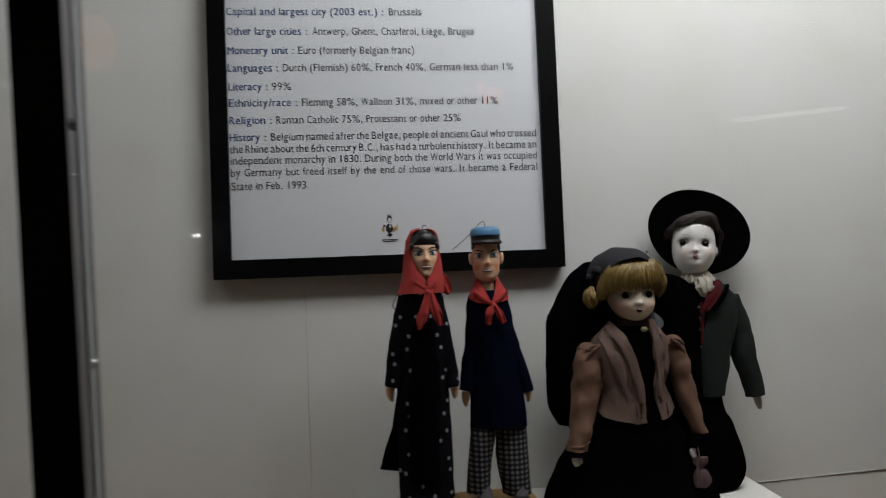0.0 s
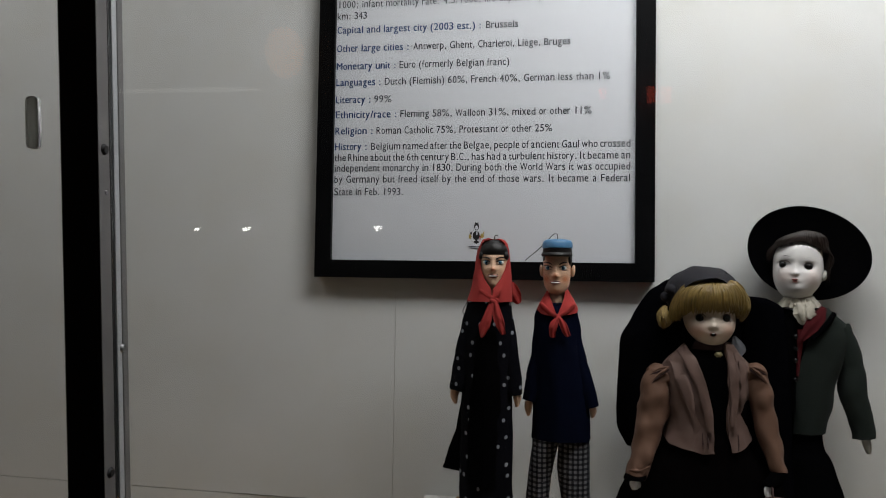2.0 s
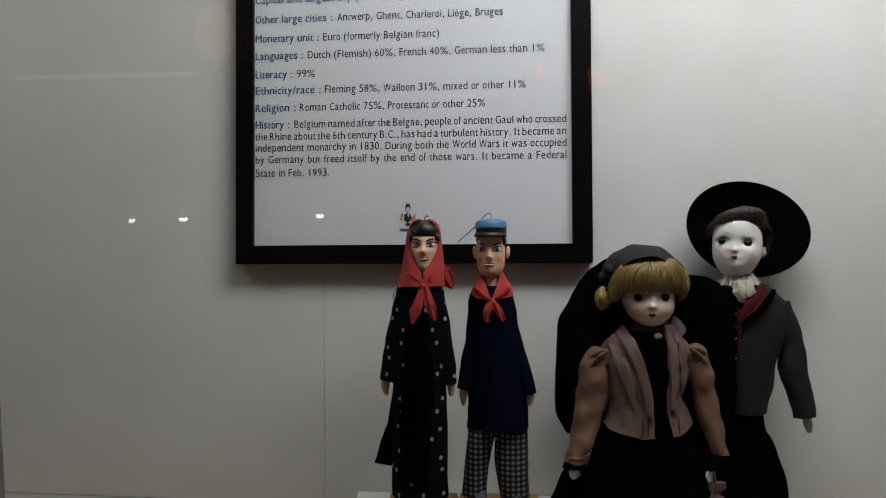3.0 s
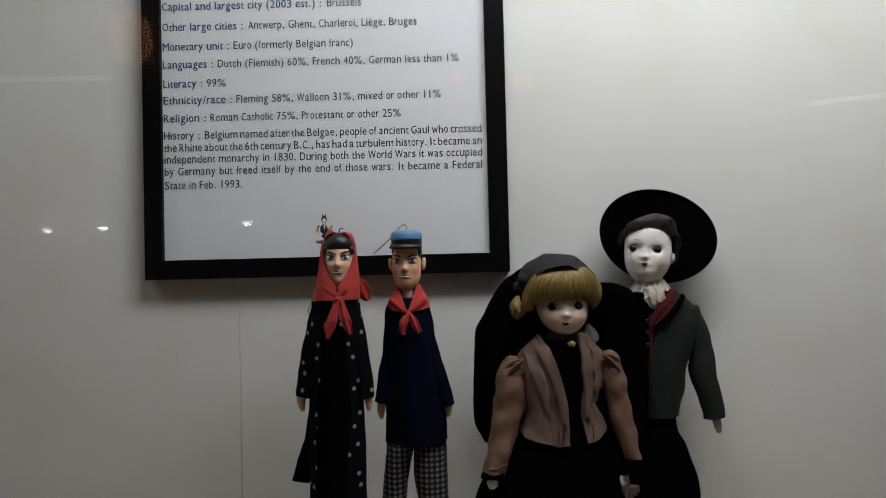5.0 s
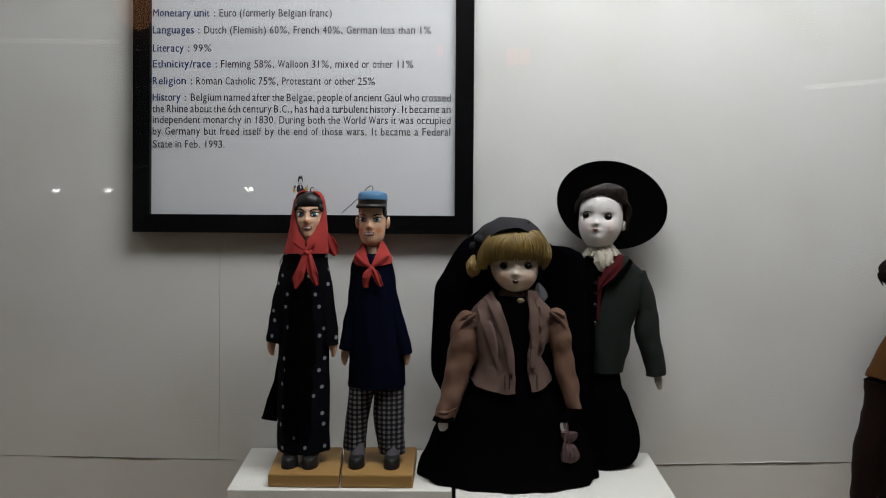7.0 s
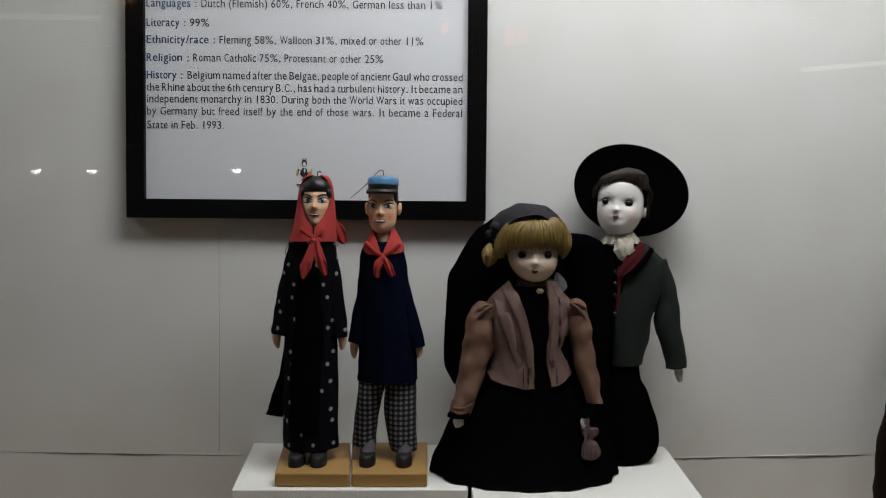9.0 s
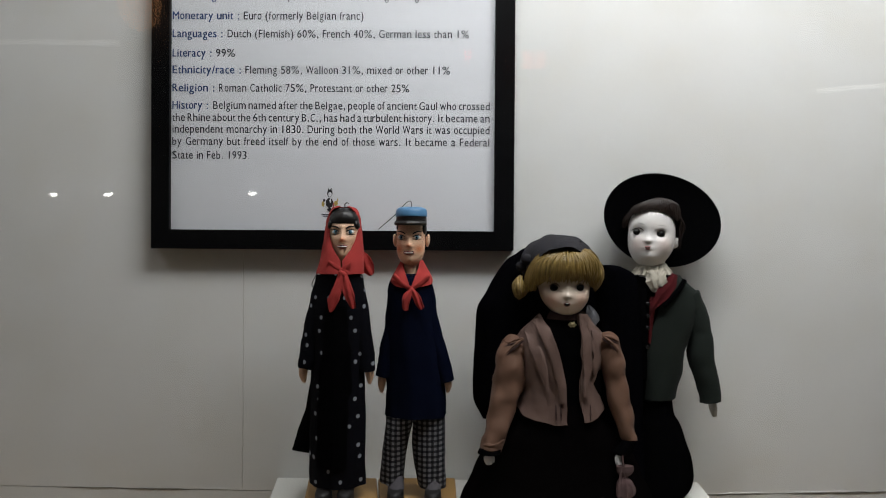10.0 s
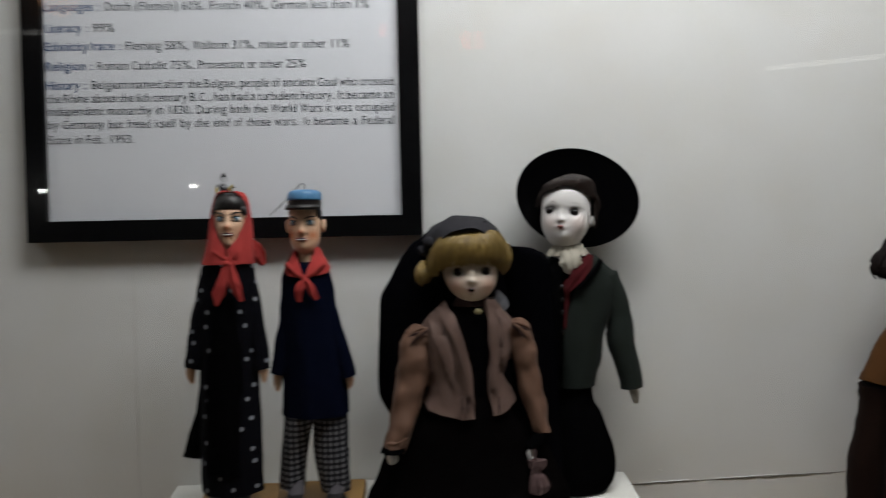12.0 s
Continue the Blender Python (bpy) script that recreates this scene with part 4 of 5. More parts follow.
    f.sweep([(X, Y, 1.517), (X - 0.0005, Y, 1.5235), (X + 0.0025, Y, 1.5262), (X + 0.0050, Y, 1.5245)], (0.0008,) * 4, (0.0008,) * 4, WIRE, seg=8)
    f.sweep([(-0.005, -0.13, 1.405), (-0.010, -0.13, 1.413), (0.0015, -0.131, 1.434)], (0.0007,) * 3, (0.0007,) * 3, WIRE, seg=6)
    return f.done("puppet", "carved woman puppet in red headscarf and black dotted dress", "puppet", "puppets and dolls in the showcase")


def man_puppet():
    f = Figure()
    f.slot(SHOE)
    X, Y = 0.1290, -0.133
    head = [(1.5060, X, Y, 0.0175, 0.0180), (1.4950, X - 0.0005, Y, 0.0192, 0.0200), (1.4800, X - 0.0005, Y, 0.0200, 0.0208), (1.4650, X - 0.0005, Y, 0.0198, 0.0208), (1.4540, X - 0.0005, Y - 0.001, 0.0182, 0.0200), (1.4460, X - 0.0005, Y - 0.002, 0.0140, 0.0165), (1.4400, X, Y - 0.002, 0.0085, 0.0110), (1.4380, X, Y - 0.002, 0.0030, 0.0050)]
    puppet_face(f, head, X - 0.0022, 1.4785, 1.4665, 1.4575, 0.0108, 0.85)
    for s, x in ((-1, 0.1065), (1, 0.1520)):
        f.ball((x, Y + 0.001, 1.4745), (0.0032, 0.0055, 0.0090), SKIN, turn=(0, 6 * s, 0))
    f.ball((X + 0.0175, Y, 1.4900), (0.0040, 0.012, 0.0090), CARVED_HAIR)
    f.ball((X - 0.0175, Y + 0.002, 1.4920), (0.0035, 0.012, 0.0060), CARVED_HAIR)
    f.loft([(1.4450, X, Y, 0.0095, 0.0095), (1.4200, X, Y, 0.0110, 0.0110)], SKIN, seg=18)
    # cap
    f.loft([(1.5212, X, Y, 0.0060, 0.0060), (1.5203, X, Y, 0.0160, 0.0165), (1.5168, X, Y, 0.0212, 0.0218), (1.5085, X, Y - 0.001, 0.0222, 0.0230), (1.5070, X, Y - 0.001, 0.0205, 0.0215)], CAP_BLUE)
    f.loft([(1.5080, X, Y - 0.001, 0.0212, 0.0225), (1.4985, X, Y - 0.001, 0.0214, 0.0226)], CARVED_HAIR)
    f.loft([(1.5010, X - 0.0005, Y - 0.011, 0.0215, 0.0190), (1.4975, X - 0.0005, Y - 0.0125, 0.0226, 0.0205), (1.4950, X - 0.0005, Y - 0.0125, 0.0215, 0.0195)], CARVED_HAIR)
    # neckerchief
    f.shell([(1.4470, X + 0.001, Y + 0.003, 0.0155, 0.0150, X - 0.0120, X + 0.0125), (1.4410, X + 0.001, Y + 0.002, 0.0185, 0.0170, X - 0.0110, X + 0.0115), (1.4350, X + 0.001, Y + 0.001, 0.0225, 0.0200, X - 0.0085, X + 0.0090), (1.4290, X + 0.001, Y, 0.0262, 0.0235, X - 0.0050, X + 0.0060), (1.4235, X + 0.001, Y, 0.0288, 0.0262, X - 0.0015, X + 0.0030), (1.4190, X + 0.001, Y, 0.0298, 0.0280, X + 0.0012, X + 0.0018)], RED_CLOTH, 0.0018, 48, drop=0.009, power=1)
    for side in (-1, 1):
        f.sweep([(X + 0.0015 + side * 0.0235, -0.1510, 1.4255), (X + 0.0015 + side * 0.0130, -0.1590, 1.4170), (X + 0.0020, -0.1640, 1.4090)], (0.0030, 0.0042, 0.0034), (0.0014, 0.0018, 0.0020), RED_CLOTH, side=(0.3 * side, 0, 1), crease=0.18)
    f.ball((X + 0.0025, -0.1645, 1.4070), (0.0046, 0.0038, 0.0044), RED_CLOTH, turn=(0, 20, 0))
    f.ribbon([(X + 0.002, -0.1655, 1.4085), (X - 0.0025, -0.1675, 1.3990), (0.1240, -0.1670, 1.3905), (0.1240, -0.1640, 1.3800)], (0.0030, 0.0054, 0.0056, 0.0034), RED_CLOTH, side=(1, 0, -0.2))
    f.ribbon([(X + 0.003, -0.1655, 1.4085), (X + 0.0085, -0.1675, 1.3990), (0.1408, -0.1670, 1.3905), (0.1452, -0.1640, 1.3820)], (0.0030, 0.0048, 0.0050, 0.0030), RED_CLOTH, side=(1, 0, 0.4))
    f.ball((X + 0.0015, Y - 0.0175, 1.4270), (0.0020, 0.0016, 0.0020), SHOE, u=10, v=8)
    # smock
    f.loft([(1.4280, X, Y, 0.0150, 0.0140), (1.4180, X, Y, 0.0270, 0.0230), (1.3950, X, Y, 0.0300, 0.0262), (1.3600, 0.1300, Y, 0.0335, 0.0280), (1.3000, 0.1345, Y, 0.0380, 0.0300), (1.2600, 0.1378, Y, 0.0405, 0.0320), (1.2320, 0.1385, Y, 0.0415, 0.0330)], NAVY, folds=6, depth=0.05, phase=1.0)
    f.limb([(0.1085, Y, 1.4180), (0.1065, Y, 1.3947), (0.1040, Y - 0.001, 1.3547), (0.0988, Y - 0.003, 1.3226), (0.0925, Y - 0.005, 1.2850)], (0.0090, 0.0108, 0.0116, 0.0126, 0.0118), NAVY)
    f.limb([(0.1490, Y, 1.4180), (0.1515, Y, 1.3950), (0.1555, Y - 0.001, 1.3630), (0.1640, Y - 0.003, 1.3310), (0.1725, Y - 0.004, 1.3000), (0.1785, Y - 0.005, 1.2790)], (0.0090, 0.0115, 0.0123, 0.0127, 0.0130, 0.0124), NAVY)
    f.sweep([(0.0900, Y - 0.005, 1.284), (0.0895, Y - 0.006, 1.274), (0.0895, Y - 0.006, 1.2630)], (0.0060, 0.0055, 0.0018), (0.005, 0.0045, 0.002), SKIN)
    f.sweep([(0.1805, Y - 0.005, 1.282), (0.1820, Y - 0.006, 1.273), (0.1805, Y - 0.006, 1.2640)], (0.0055, 0.0050, 0.0018), (0.005, 0.0045, 0.002), SKIN)
    # checked trousers
    f.loft([(1.2450, 0.1190, Y, 0.0205, 0.0240), (1.1942, 0.1095, Y, 0.0168, 0.0225), (1.1600, 0.1055, Y, 0.0160, 0.0215), (1.1385, 0.1035, Y, 0.0156, 0.0210)], CHECK, folds=4, depth=0.06)
    f.loft([(1.2450, 0.1550, Y, 0.0215, 0.0240), (1.1900, 0.1550, Y, 0.0232, 0.0235), (1.1600, 0.1575, Y, 0.0212, 0.0225), (1.1335, 0.1595, Y, 0.0194, 0.0215)], CHECK, folds=4, depth=0.06, phase=2.0)
    shoe(f, 0.1110, -0.155, BASE_Z, -0.146)
    shoe(f, 0.1620, -0.155, BASE_Z, -0.146)
    # wire loop and hook
    f.sweep([(X, Y, 1.519), (X, Y, 1.5265), (X - 0.0025, Y, 1.5290), (X - 0.008, Y + 0.001, 1.5262), (0.104, Y + 0.006, 1.5085), (0.0815, Y + 0.012, 1.4895)], (0.0006,) * 6, (0.0006,) * 6, WIRE, seg=8)
    return f.done("puppet", "carved man puppet in blue cap, navy smock and checked trousers", "puppet", "puppets and dolls in the showcase")


def strands(f, roots, mat, r, rng, wobble=0.002):
    """Locks of hair: each root is a line of points."""
    for line in roots:
        pts = [Vector(p) + Vector((rng.uniform(-1, 1), rng.uniform(-0.5, 0.5), rng.uniform(-1, 1))) * wobble for p in line]
        n = len(pts)
        f.sweep(pts, [r * (1.0 if i < n - 1 else 0.35) for i in range(n)], [r * (0.7 if i < n - 1 else 0.25) for i in range(n)], mat, side=(1, 0, 0.2), seg=6, smooth=3)


def doll_features(f, head, eyes, nose, mouth, skin, lip, blush, agape=False):
    """A porcelain head with sockets, glass eyes, lids, nose, cheeks and a small mouth."""
    nx, nz = nose
    mx, mz = mouth
    bumps = [(nx, nz + 0.0075, 0.0024, 0.0055, 0.0022), (nx, nz, 0.0036, 0.0028, 0.0056), (mx, mz, 0.0055, 0.0034, 0.0022), (mx, mz - 0.0040, 0.0040, 0.0016, -0.0008), (mx, mz - 0.0125, 0.0085, 0.0055, 0.0034), (nx, nz + 0.028, 0.016, 0.012, 0.0015)]
    for x, z in eyes:
        bumps += [(x, z, 0.0064, 0.0046, -0.0040), (x, z + 0.0085, 0.0080, 0.0028, 0.0010), ((x - nx) * 1.25 + nx, nz - 0.0060, 0.0095, 0.0085, 0.0032)]
    f.head(head, skin, bumps, [((x - nx) * 1.25 + nx, nz - 0.0060, 0.0085, blush) for x, _ in eyes])

    def at(px, pz):
        return front(head, px, pz, bumps)

    for x, z in eyes:
        y = at(x, z)
        f.ball((x, y - 0.0004, z), (0.0062, 0.0038, 0.0049), EYE_DARK, u=24, v=16)
        # a white dot set on the eye as a painted highlight
        f.ball((x + 0.0012, y - 0.0043, z + 0.0018), (0.0005, 0.0004, 0.0005), WHITE_AND_GLINT, u=8, v=6)
        f.sweep([(x + d, at(x + d, z + h) - out, z + h) for d, h, out in ((-0.0072, 0.0014, 0.0006), (-0.0030, 0.0052, 0.0016), (0.0030, 0.0052, 0.0016), (0.0072, 0.0014, 0.0006))], (0.0003, 0.0007, 0.0007, 0.0003), (0.0005,) * 4, BROWN_HAIR, side=(0, 0, 1), seg=8)
        f.sweep([(x - 0.0080, at(x - 0.008, z + 0.011) - 0.0001, z + 0.0105), (x, at(x, z + 0.0130) - 0.0002, z + 0.0130), (x + 0.0080, at(x + 0.008, z + 0.011) - 0.0001, z + 0.0105)], (0.0002, 0.0004, 0.0002), (0.0003,) * 3, BROWN_HAIR, side=(0, 0, 1), seg=6)
    y = at(mx, mz)
    if agape:
        f.ball((mx, y + 0.0004, mz), (0.0046, 0.0016, 0.0034), lip)
        f.ball((mx, y - 0.0006, mz - 0.0003), (0.0034, 0.0012, 0.0022), EYE_DARK, u=14, v=8)
        f.ball((mx, y - 0.0012, mz + 0.0012), (0.0022, 0.0008, 0.0007), WHITE_AND_GLINT, u=10, v=6)
    else:
        for s in (-1, 1):
            f.ball((mx + s * 0.0022, y + 0.0006, mz + 0.0013), (0.0029, 0.0016, 0.0014), lip)
        f.ball((mx, y + 0.0004, mz - 0.0014), (0.0034, 0.0016, 0.0016), lip)
        f.ball((mx, y - 0.0006, mz), (0.0030, 0.0010, 0.0007), EYE_DARK, u=12, v=8)


def girl_doll():
    f, rng = Figure(), random.Random(11)
    X, Y = 0.3370, -0.1500
    # head, features
    head = [(1.4640, X, Y, 0.0190, 0.0190), (1.4520, X, Y, 0.0294, 0.0290), (1.4380, X, Y, 0.0337, 0.0325), (1.4220, X + 0.0010, Y, 0.0344, 0.0330), (1.4080, X + 0.0020, Y - 0.0010, 0.0344, 0.0335), (1.3960, X + 0.0030, Y - 0.0020, 0.0314, 0.0325), (1.3860, X + 0.0035, Y - 0.0030, 0.0249, 0.0285), (1.3790, X + 0.0040, Y - 0.0040, 0.0171, 0.0220), (1.3745, X + 0.0040, Y - 0.0050, 0.0076, 0.0110)]
    doll_features(f, head, ((0.3222, 1.4125), (0.3556, 1.4127)), (0.3385, 1.4020), (0.3378, 1.3915), PORCELAIN_WARM, LIP_PALE, 0.6, True)
    f.loft([(1.3800, X + 0.002, Y + 0.002, 0.0170, 0.0170), (1.3560, X + 0.002, Y + 0.002, 0.0175, 0.0175)], BLACK_CLOTH, seg=20)
    f.loft([(1.3800, X + 0.003, Y, 0.0190, 0.0190), (1.3760, X + 0.003, Y, 0.0215, 0.0215), (1.3690, X + 0.003, Y, 0.0235, 0.0235)], JACKET_DARK, folds=5, depth=0.05)
    f.ball((0.3460, -0.1790, 1.3640), (0.0046, 0.0022, 0.0030), GOLD)
    for k in range(6):
        f.ball((0.3460 + 0.0044 * math.cos(k * 1.047), -0.1798, 1.3640 + 0.0030 * math.sin(k * 1.047)), (0.0014, 0.0012, 0.0014), GOLD, u=8, v=6)
    # blond hair
    f.ball((X - 0.002, Y + 0.006, 1.4360), (0.0470, 0.0380, 0.0330), BLOND)
    locks = []
    f.ball((0.2815, -0.1480, 1.4090), (0.0085, 0.0140, 0.0120), BLOND)
    f.ball((0.3760, -0.1520, 1.4280), (0.0100, 0.0180, 0.0160), BLOND)
    for i in range(280):
        a = -1.45 + 2.9 * i / 279
        g, w = rng.uniform(-1, 1), rng.uniform(-1, 1)
        tip = 1.4225 + 0.0036 * g - 0.013 * max(0, abs(a) - 0.70)
        out = 1 + 0.02 * w
        locks.append([(X + 0.006 + 0.010 * math.sin(a), Y - 0.0100, 1.4640), (X + 0.005 + 0.029 * math.sin(a), Y - 0.018 - 0.013 * math.cos(a), 1.4600 + 0.0008 * w), (X + 0.002 + 0.0445 * out * math.sin(a + 0.08 * g), Y - 0.006 - 0.0350 * out * math.cos(a), 1.4470), (X + 0.001 + 0.0462 * out * math.sin(a + 0.14 * g), Y - 0.003 - 0.0375 * out * math.cos(a), 1.4330), (X + 0.001 + 0.0430 * math.sin(a + 0.22 * g), Y - 0.002 - 0.0350 * math.cos(a), tip)])
    for cx, cz, rx, rz, s, n in ((0.2815, 1.4100, 0.0105, 0.0150, -1, 110), (0.3760, 1.4290, 0.0135, 0.0215, 1, 100)):
        for i in range(n):
            turn, out, end = rng.uniform(-1.25, 1.0), rng.uniform(0.82, 1.16), rng.uniform(1.75, 2.75)
            line = []
            for k in range(5):
                a = 0.35 + (end - 0.35) * k / 4
                ring = math.sin(a) * out
                line.append((cx + s * rx * ring * math.cos(turn), -0.1520 + 0.0215 * ring * math.sin(turn), cz + rz * math.cos(a) + 0.002 * rng.uniform(-1, 1)))
            locks.append(line)
    for i in range(90):
        g, w, q = rng.random(), rng.uniform(-1, 1), rng.uniform(-1, 1)
        locks.append([(X + 0.004 - 0.012 * g, Y - 0.0130, 1.4640), (0.3130 - 0.008 * g, Y - 0.0260 + 0.004 * g, 1.4560), (0.3000 - 0.007 * g, Y - 0.0260 + 0.008 * g, 1.4440), (0.2950 - 0.009 * g, Y - 0.0230 + 0.010 * g, 1.4260 + 0.002 * q), (0.2960 - 0.010 * g + 0.004 * w, Y - 0.0190 + 0.008 * g, 1.4110 + 0.005 * q)])
    strands(f, locks, BLOND, 0.0014, rng, 0.0017)
    # dark veil over the crown, with its bow
    f.ball((0.3325, Y + 0.0125, 1.4445), (0.0520, 0.0420, 0.0390), VEIL, u=32, v=20)
    rows = []
    for j in range(7):
        g, swell = j / 6, 0.0022 * math.sin(math.pi * j / 6)
        row = []
        for i in range(41):
            a = -1.45 + 2.9 * i / 40
            fx, fy, fz = 0.3345 + 0.0445 * math.sin(a), -0.1865 + 0.034 * (1 - math.cos(a)), 1.4235 + 0.0437 * math.cos(a)
            bx, by, bz = 0.3325 + 0.0520 * math.sin(1.03 * a), -0.1380 + 0.004 * (1 - math.cos(a)), 1.4455 + 0.0390 * math.cos(1.03 * a)
            row.append(f.bm.verts.new((fx + (bx - fx) * g + swell * math.sin(a), fy + (by - fy) * g, fz + (bz - fz) * g + swell * math.cos(a) + 0.0006 * math.sin(9 * a + 4 * g))))
        rows.append(row)
    f.thicken(f.rings(rows, VEIL, closed=False), 0.0014)
    f.ribbon([(0.3740, Y + 0.006, 1.3870), (0.3765, Y + 0.002, 1.3790), (0.3795, Y - 0.002, 1.3690), (0.3775, Y - 0.003, 1.3585)], (0.0010, 0.0068, 0.0082, 0.0020), SILK_GREY, side=(1, 0, 0.3), fold=0.0006)
    f.ball((0.3560, Y - 0.0295, 1.4745), (0.0016, 0.0012, 0.0016), EYE_DARK, u=8, v=6)
    for c, r in (((0.2870, -0.158, 1.4500), (0.009, 0.006, 0.008)), ((0.2800, -0.152, 1.4400), (0.008, 0.006, 0.007)), ((0.2930, -0.156, 1.4400), (0.007, 0.006, 0.008))):
        f.ball(c, r, VEIL, turn=(0, 30, 0))
    # long black cape behind the shoulders
    f.loft([(1.4640, 0.2990, -0.108, 0.0130, 0.018), (1.4564, 0.3030, -0.106, 0.0270, 0.026), (1.4466, 0.3020, -0.105, 0.0383, 0.030), (1.4260, 0.2975, -0.105, 0.0500, 0.033), (1.4015, 0.2915, -0.105, 0.0563, 0.035), (1.3785, 0.2855, -0.106, 0.0617, 0.036), (1.3480, 0.2845, -0.107, 0.0628, 0.036), (1.3112, 0.2835, -0.108, 0.0642, 0.036), (1.2700, 0.2830, -0.110, 0.0650, 0.036), (1.2455, 0.2840, -0.112, 0.0620, 0.034), (1.2225, 0.2870, -0.114, 0.0530, 0.030)], CAPE, seg=44, folds=8, depth=0.03)
    f.loft([(1.4420, 0.4000, -0.118, 0.0120, 0.014), (1.4370, 0.4080, -0.114, 0.0230, 0.020), (1.4240, 0.4150, -0.112, 0.0310, 0.024), (1.3800, 0.4200, -0.111, 0.0330, 0.026), (1.3300, 0.4220, -0.112, 0.0340, 0.026), (1.2600, 0.4200, -0.114, 0.0380, 0.028), (1.1500, 0.4180, -0.116, 0.0420, 0.030), (1.1010, 0.4180, -0.116, 0.0440, 0.030)], CAPE, seg=48, folds=7, depth=0.06)
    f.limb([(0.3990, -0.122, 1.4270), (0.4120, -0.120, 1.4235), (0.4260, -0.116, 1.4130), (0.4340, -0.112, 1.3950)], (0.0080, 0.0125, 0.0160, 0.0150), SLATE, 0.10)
    f.loft([(1.4450, 0.3680, -0.104, 0.0300, 0.014), (1.4000, 0.3700, -0.104, 0.0360, 0.018), (1.2500, 0.3700, -0.106, 0.0380, 0.020), (1.1010, 0.3700, -0.108, 0.0420, 0.022)], CAPE, seg=24)
    # bodice, short jacket, skirt
    f.loft([(1.3680, X + 0.003, Y + 0.003, 0.0220, 0.0200), (1.3500, X + 0.001, Y + 0.004, 0.0520, 0.0280), (1.3000, X, Y + 0.004, 0.0560, 0.0320), (1.2500, X, Y + 0.003, 0.0540, 0.0330), (1.2250, X, Y + 0.002, 0.0580, 0.0350)], BLACK_CLOTH)
    W = X - 0.0020
    coat = [(1.3760, X + 0.002, Y + 0.002, 0.0335, 0.0270, X - 0.0324, X + 0.0202),
            (1.3650, X, Y + 0.003, 0.0430, 0.0290, X - 0.0262, X + 0.0208),
            (1.3523, W, Y + 0.003, 0.0550, 0.0320, X - 0.0182, X + 0.0215),
            (1.3420, W, Y + 0.003, 0.0605, 0.0340, X - 0.0140, X + 0.0218),
            (1.3250, W, Y + 0.002, 0.0590, 0.0365, X - 0.0095, X + 0.0217),
            (1.3080, W, Y + 0.002, 0.0560, 0.0380, X - 0.0058, X + 0.0213),
            (1.2880, W, Y + 0.001, 0.0515, 0.0375, X - 0.0022, X + 0.0208),
            (1.2740, W, Y, 0.0515, 0.0375, X + 0.0002, X + 0.0206),
            (1.2620, W, Y - 0.001, 0.0550, 0.0395, X + 0.0016, X + 0.0222),
            (1.2520, W, Y - 0.002, 0.0595, 0.0420, X + 0.0027, X + 0.0250)]
    fine = [[p + (q - p) * k / 5 for p, q in zip(a, b)] for a, b in zip(coat, coat[1:]) for k in range(5)] + [coat[-1]]
    f.shell(fine, JACKET, 0.0026, 64, drop=0.0190, power=3)
    flat = [r[:5] for r in coat]
    for line, wide in ((((0.2990, 1.3690), (0.3120, 1.3500), (0.3215, 1.3250), (0.3285, 1.2980), (0.3330, 1.2640)), (0.0055, 0.0085, 0.0075, 0.0060, 0.0035)), (((0.2880, 1.3580), (0.2960, 1.3350), (0.3060, 1.3050), (0.3130, 1.2750)), (0.0050, 0.0075, 0.0065, 0.0025)), (((0.3630, 1.3680), (0.3655, 1.3450), (0.3665, 1.3100), (0.3640, 1.2700)), (0.0050, 0.0070, 0.0065, 0.0035)), (((0.3760, 1.3570), (0.3790, 1.3300), (0.3770, 1.2950)), (0.0045, 0.0055, 0.0020))):
        f.sweep([(x, front(flat, x, z) - 0.0032, z) for x, z in line], wide, (0.0011,) * len(wide), JACKET, side=(1, -0.25 if line[0][0] < X else 0.35, 0.2), crease=0.03)
    for x in (0.3235, 0.3300, 0.3685):
        f.sweep([(x, -0.1915, 1.2600), (x, -0.1955, 1.2400)], (0.0008, 0.0008), (0.0008, 0.0008), JACKET_DARK, seg=6)
        f.ball((x, -0.1950, 1.2480), (0.0018, 0.0014, 0.0018), JACKET_DARK, u=10, v=8)
    # puffed sleeves, lace cuffs, hands
    f.ball((0.2735, Y - 0.002, 1.3290), (0.0190, 0.0180, 0.0150), SLEEVE, turn=(0, 30, 0), u=28, v=18)
    f.ball((0.3985, Y - 0.002, 1.3345), (0.0168, 0.0175, 0.0165), SLEEVE, turn=(0, -30, 0), u=28, v=18)
    for seam, ends in (((0.2830, -0.1690, 1.3440), ((0.2580, -0.1640, 1.3350), (0.2600, -0.1690, 1.3240))), ((0.3880, -0.1690, 1.3480), ((0.4110, -0.1640, 1.3400), (0.4090, -0.1690, 1.3290)))):
        for e in ends:
            mid = [(p + q) / 2 for p, q in zip(seam, e)]
            f.sweep([seam, (mid[0], mid[1] - 0.0025, mid[2] + 0.0020), e], (0.0018, 0.0034, 0.0018), (0.0018, 0.0032, 0.0018), SLEEVE, side=(0, 0, 1))
            # a dark strip laid under each pleat as its painted shadow
            f.sweep([(seam[0], seam[1] - 0.0006, seam[2] - 0.0035), (mid[0], mid[1] - 0.0030, mid[2] - 0.0018), (e[0], e[1] - 0.001, e[2] - 0.0030)], (0.0010, 0.0016, 0.0006), (0.0010,) * 3, JACKET_DARK, side=(0, 0, 1), seg=8)
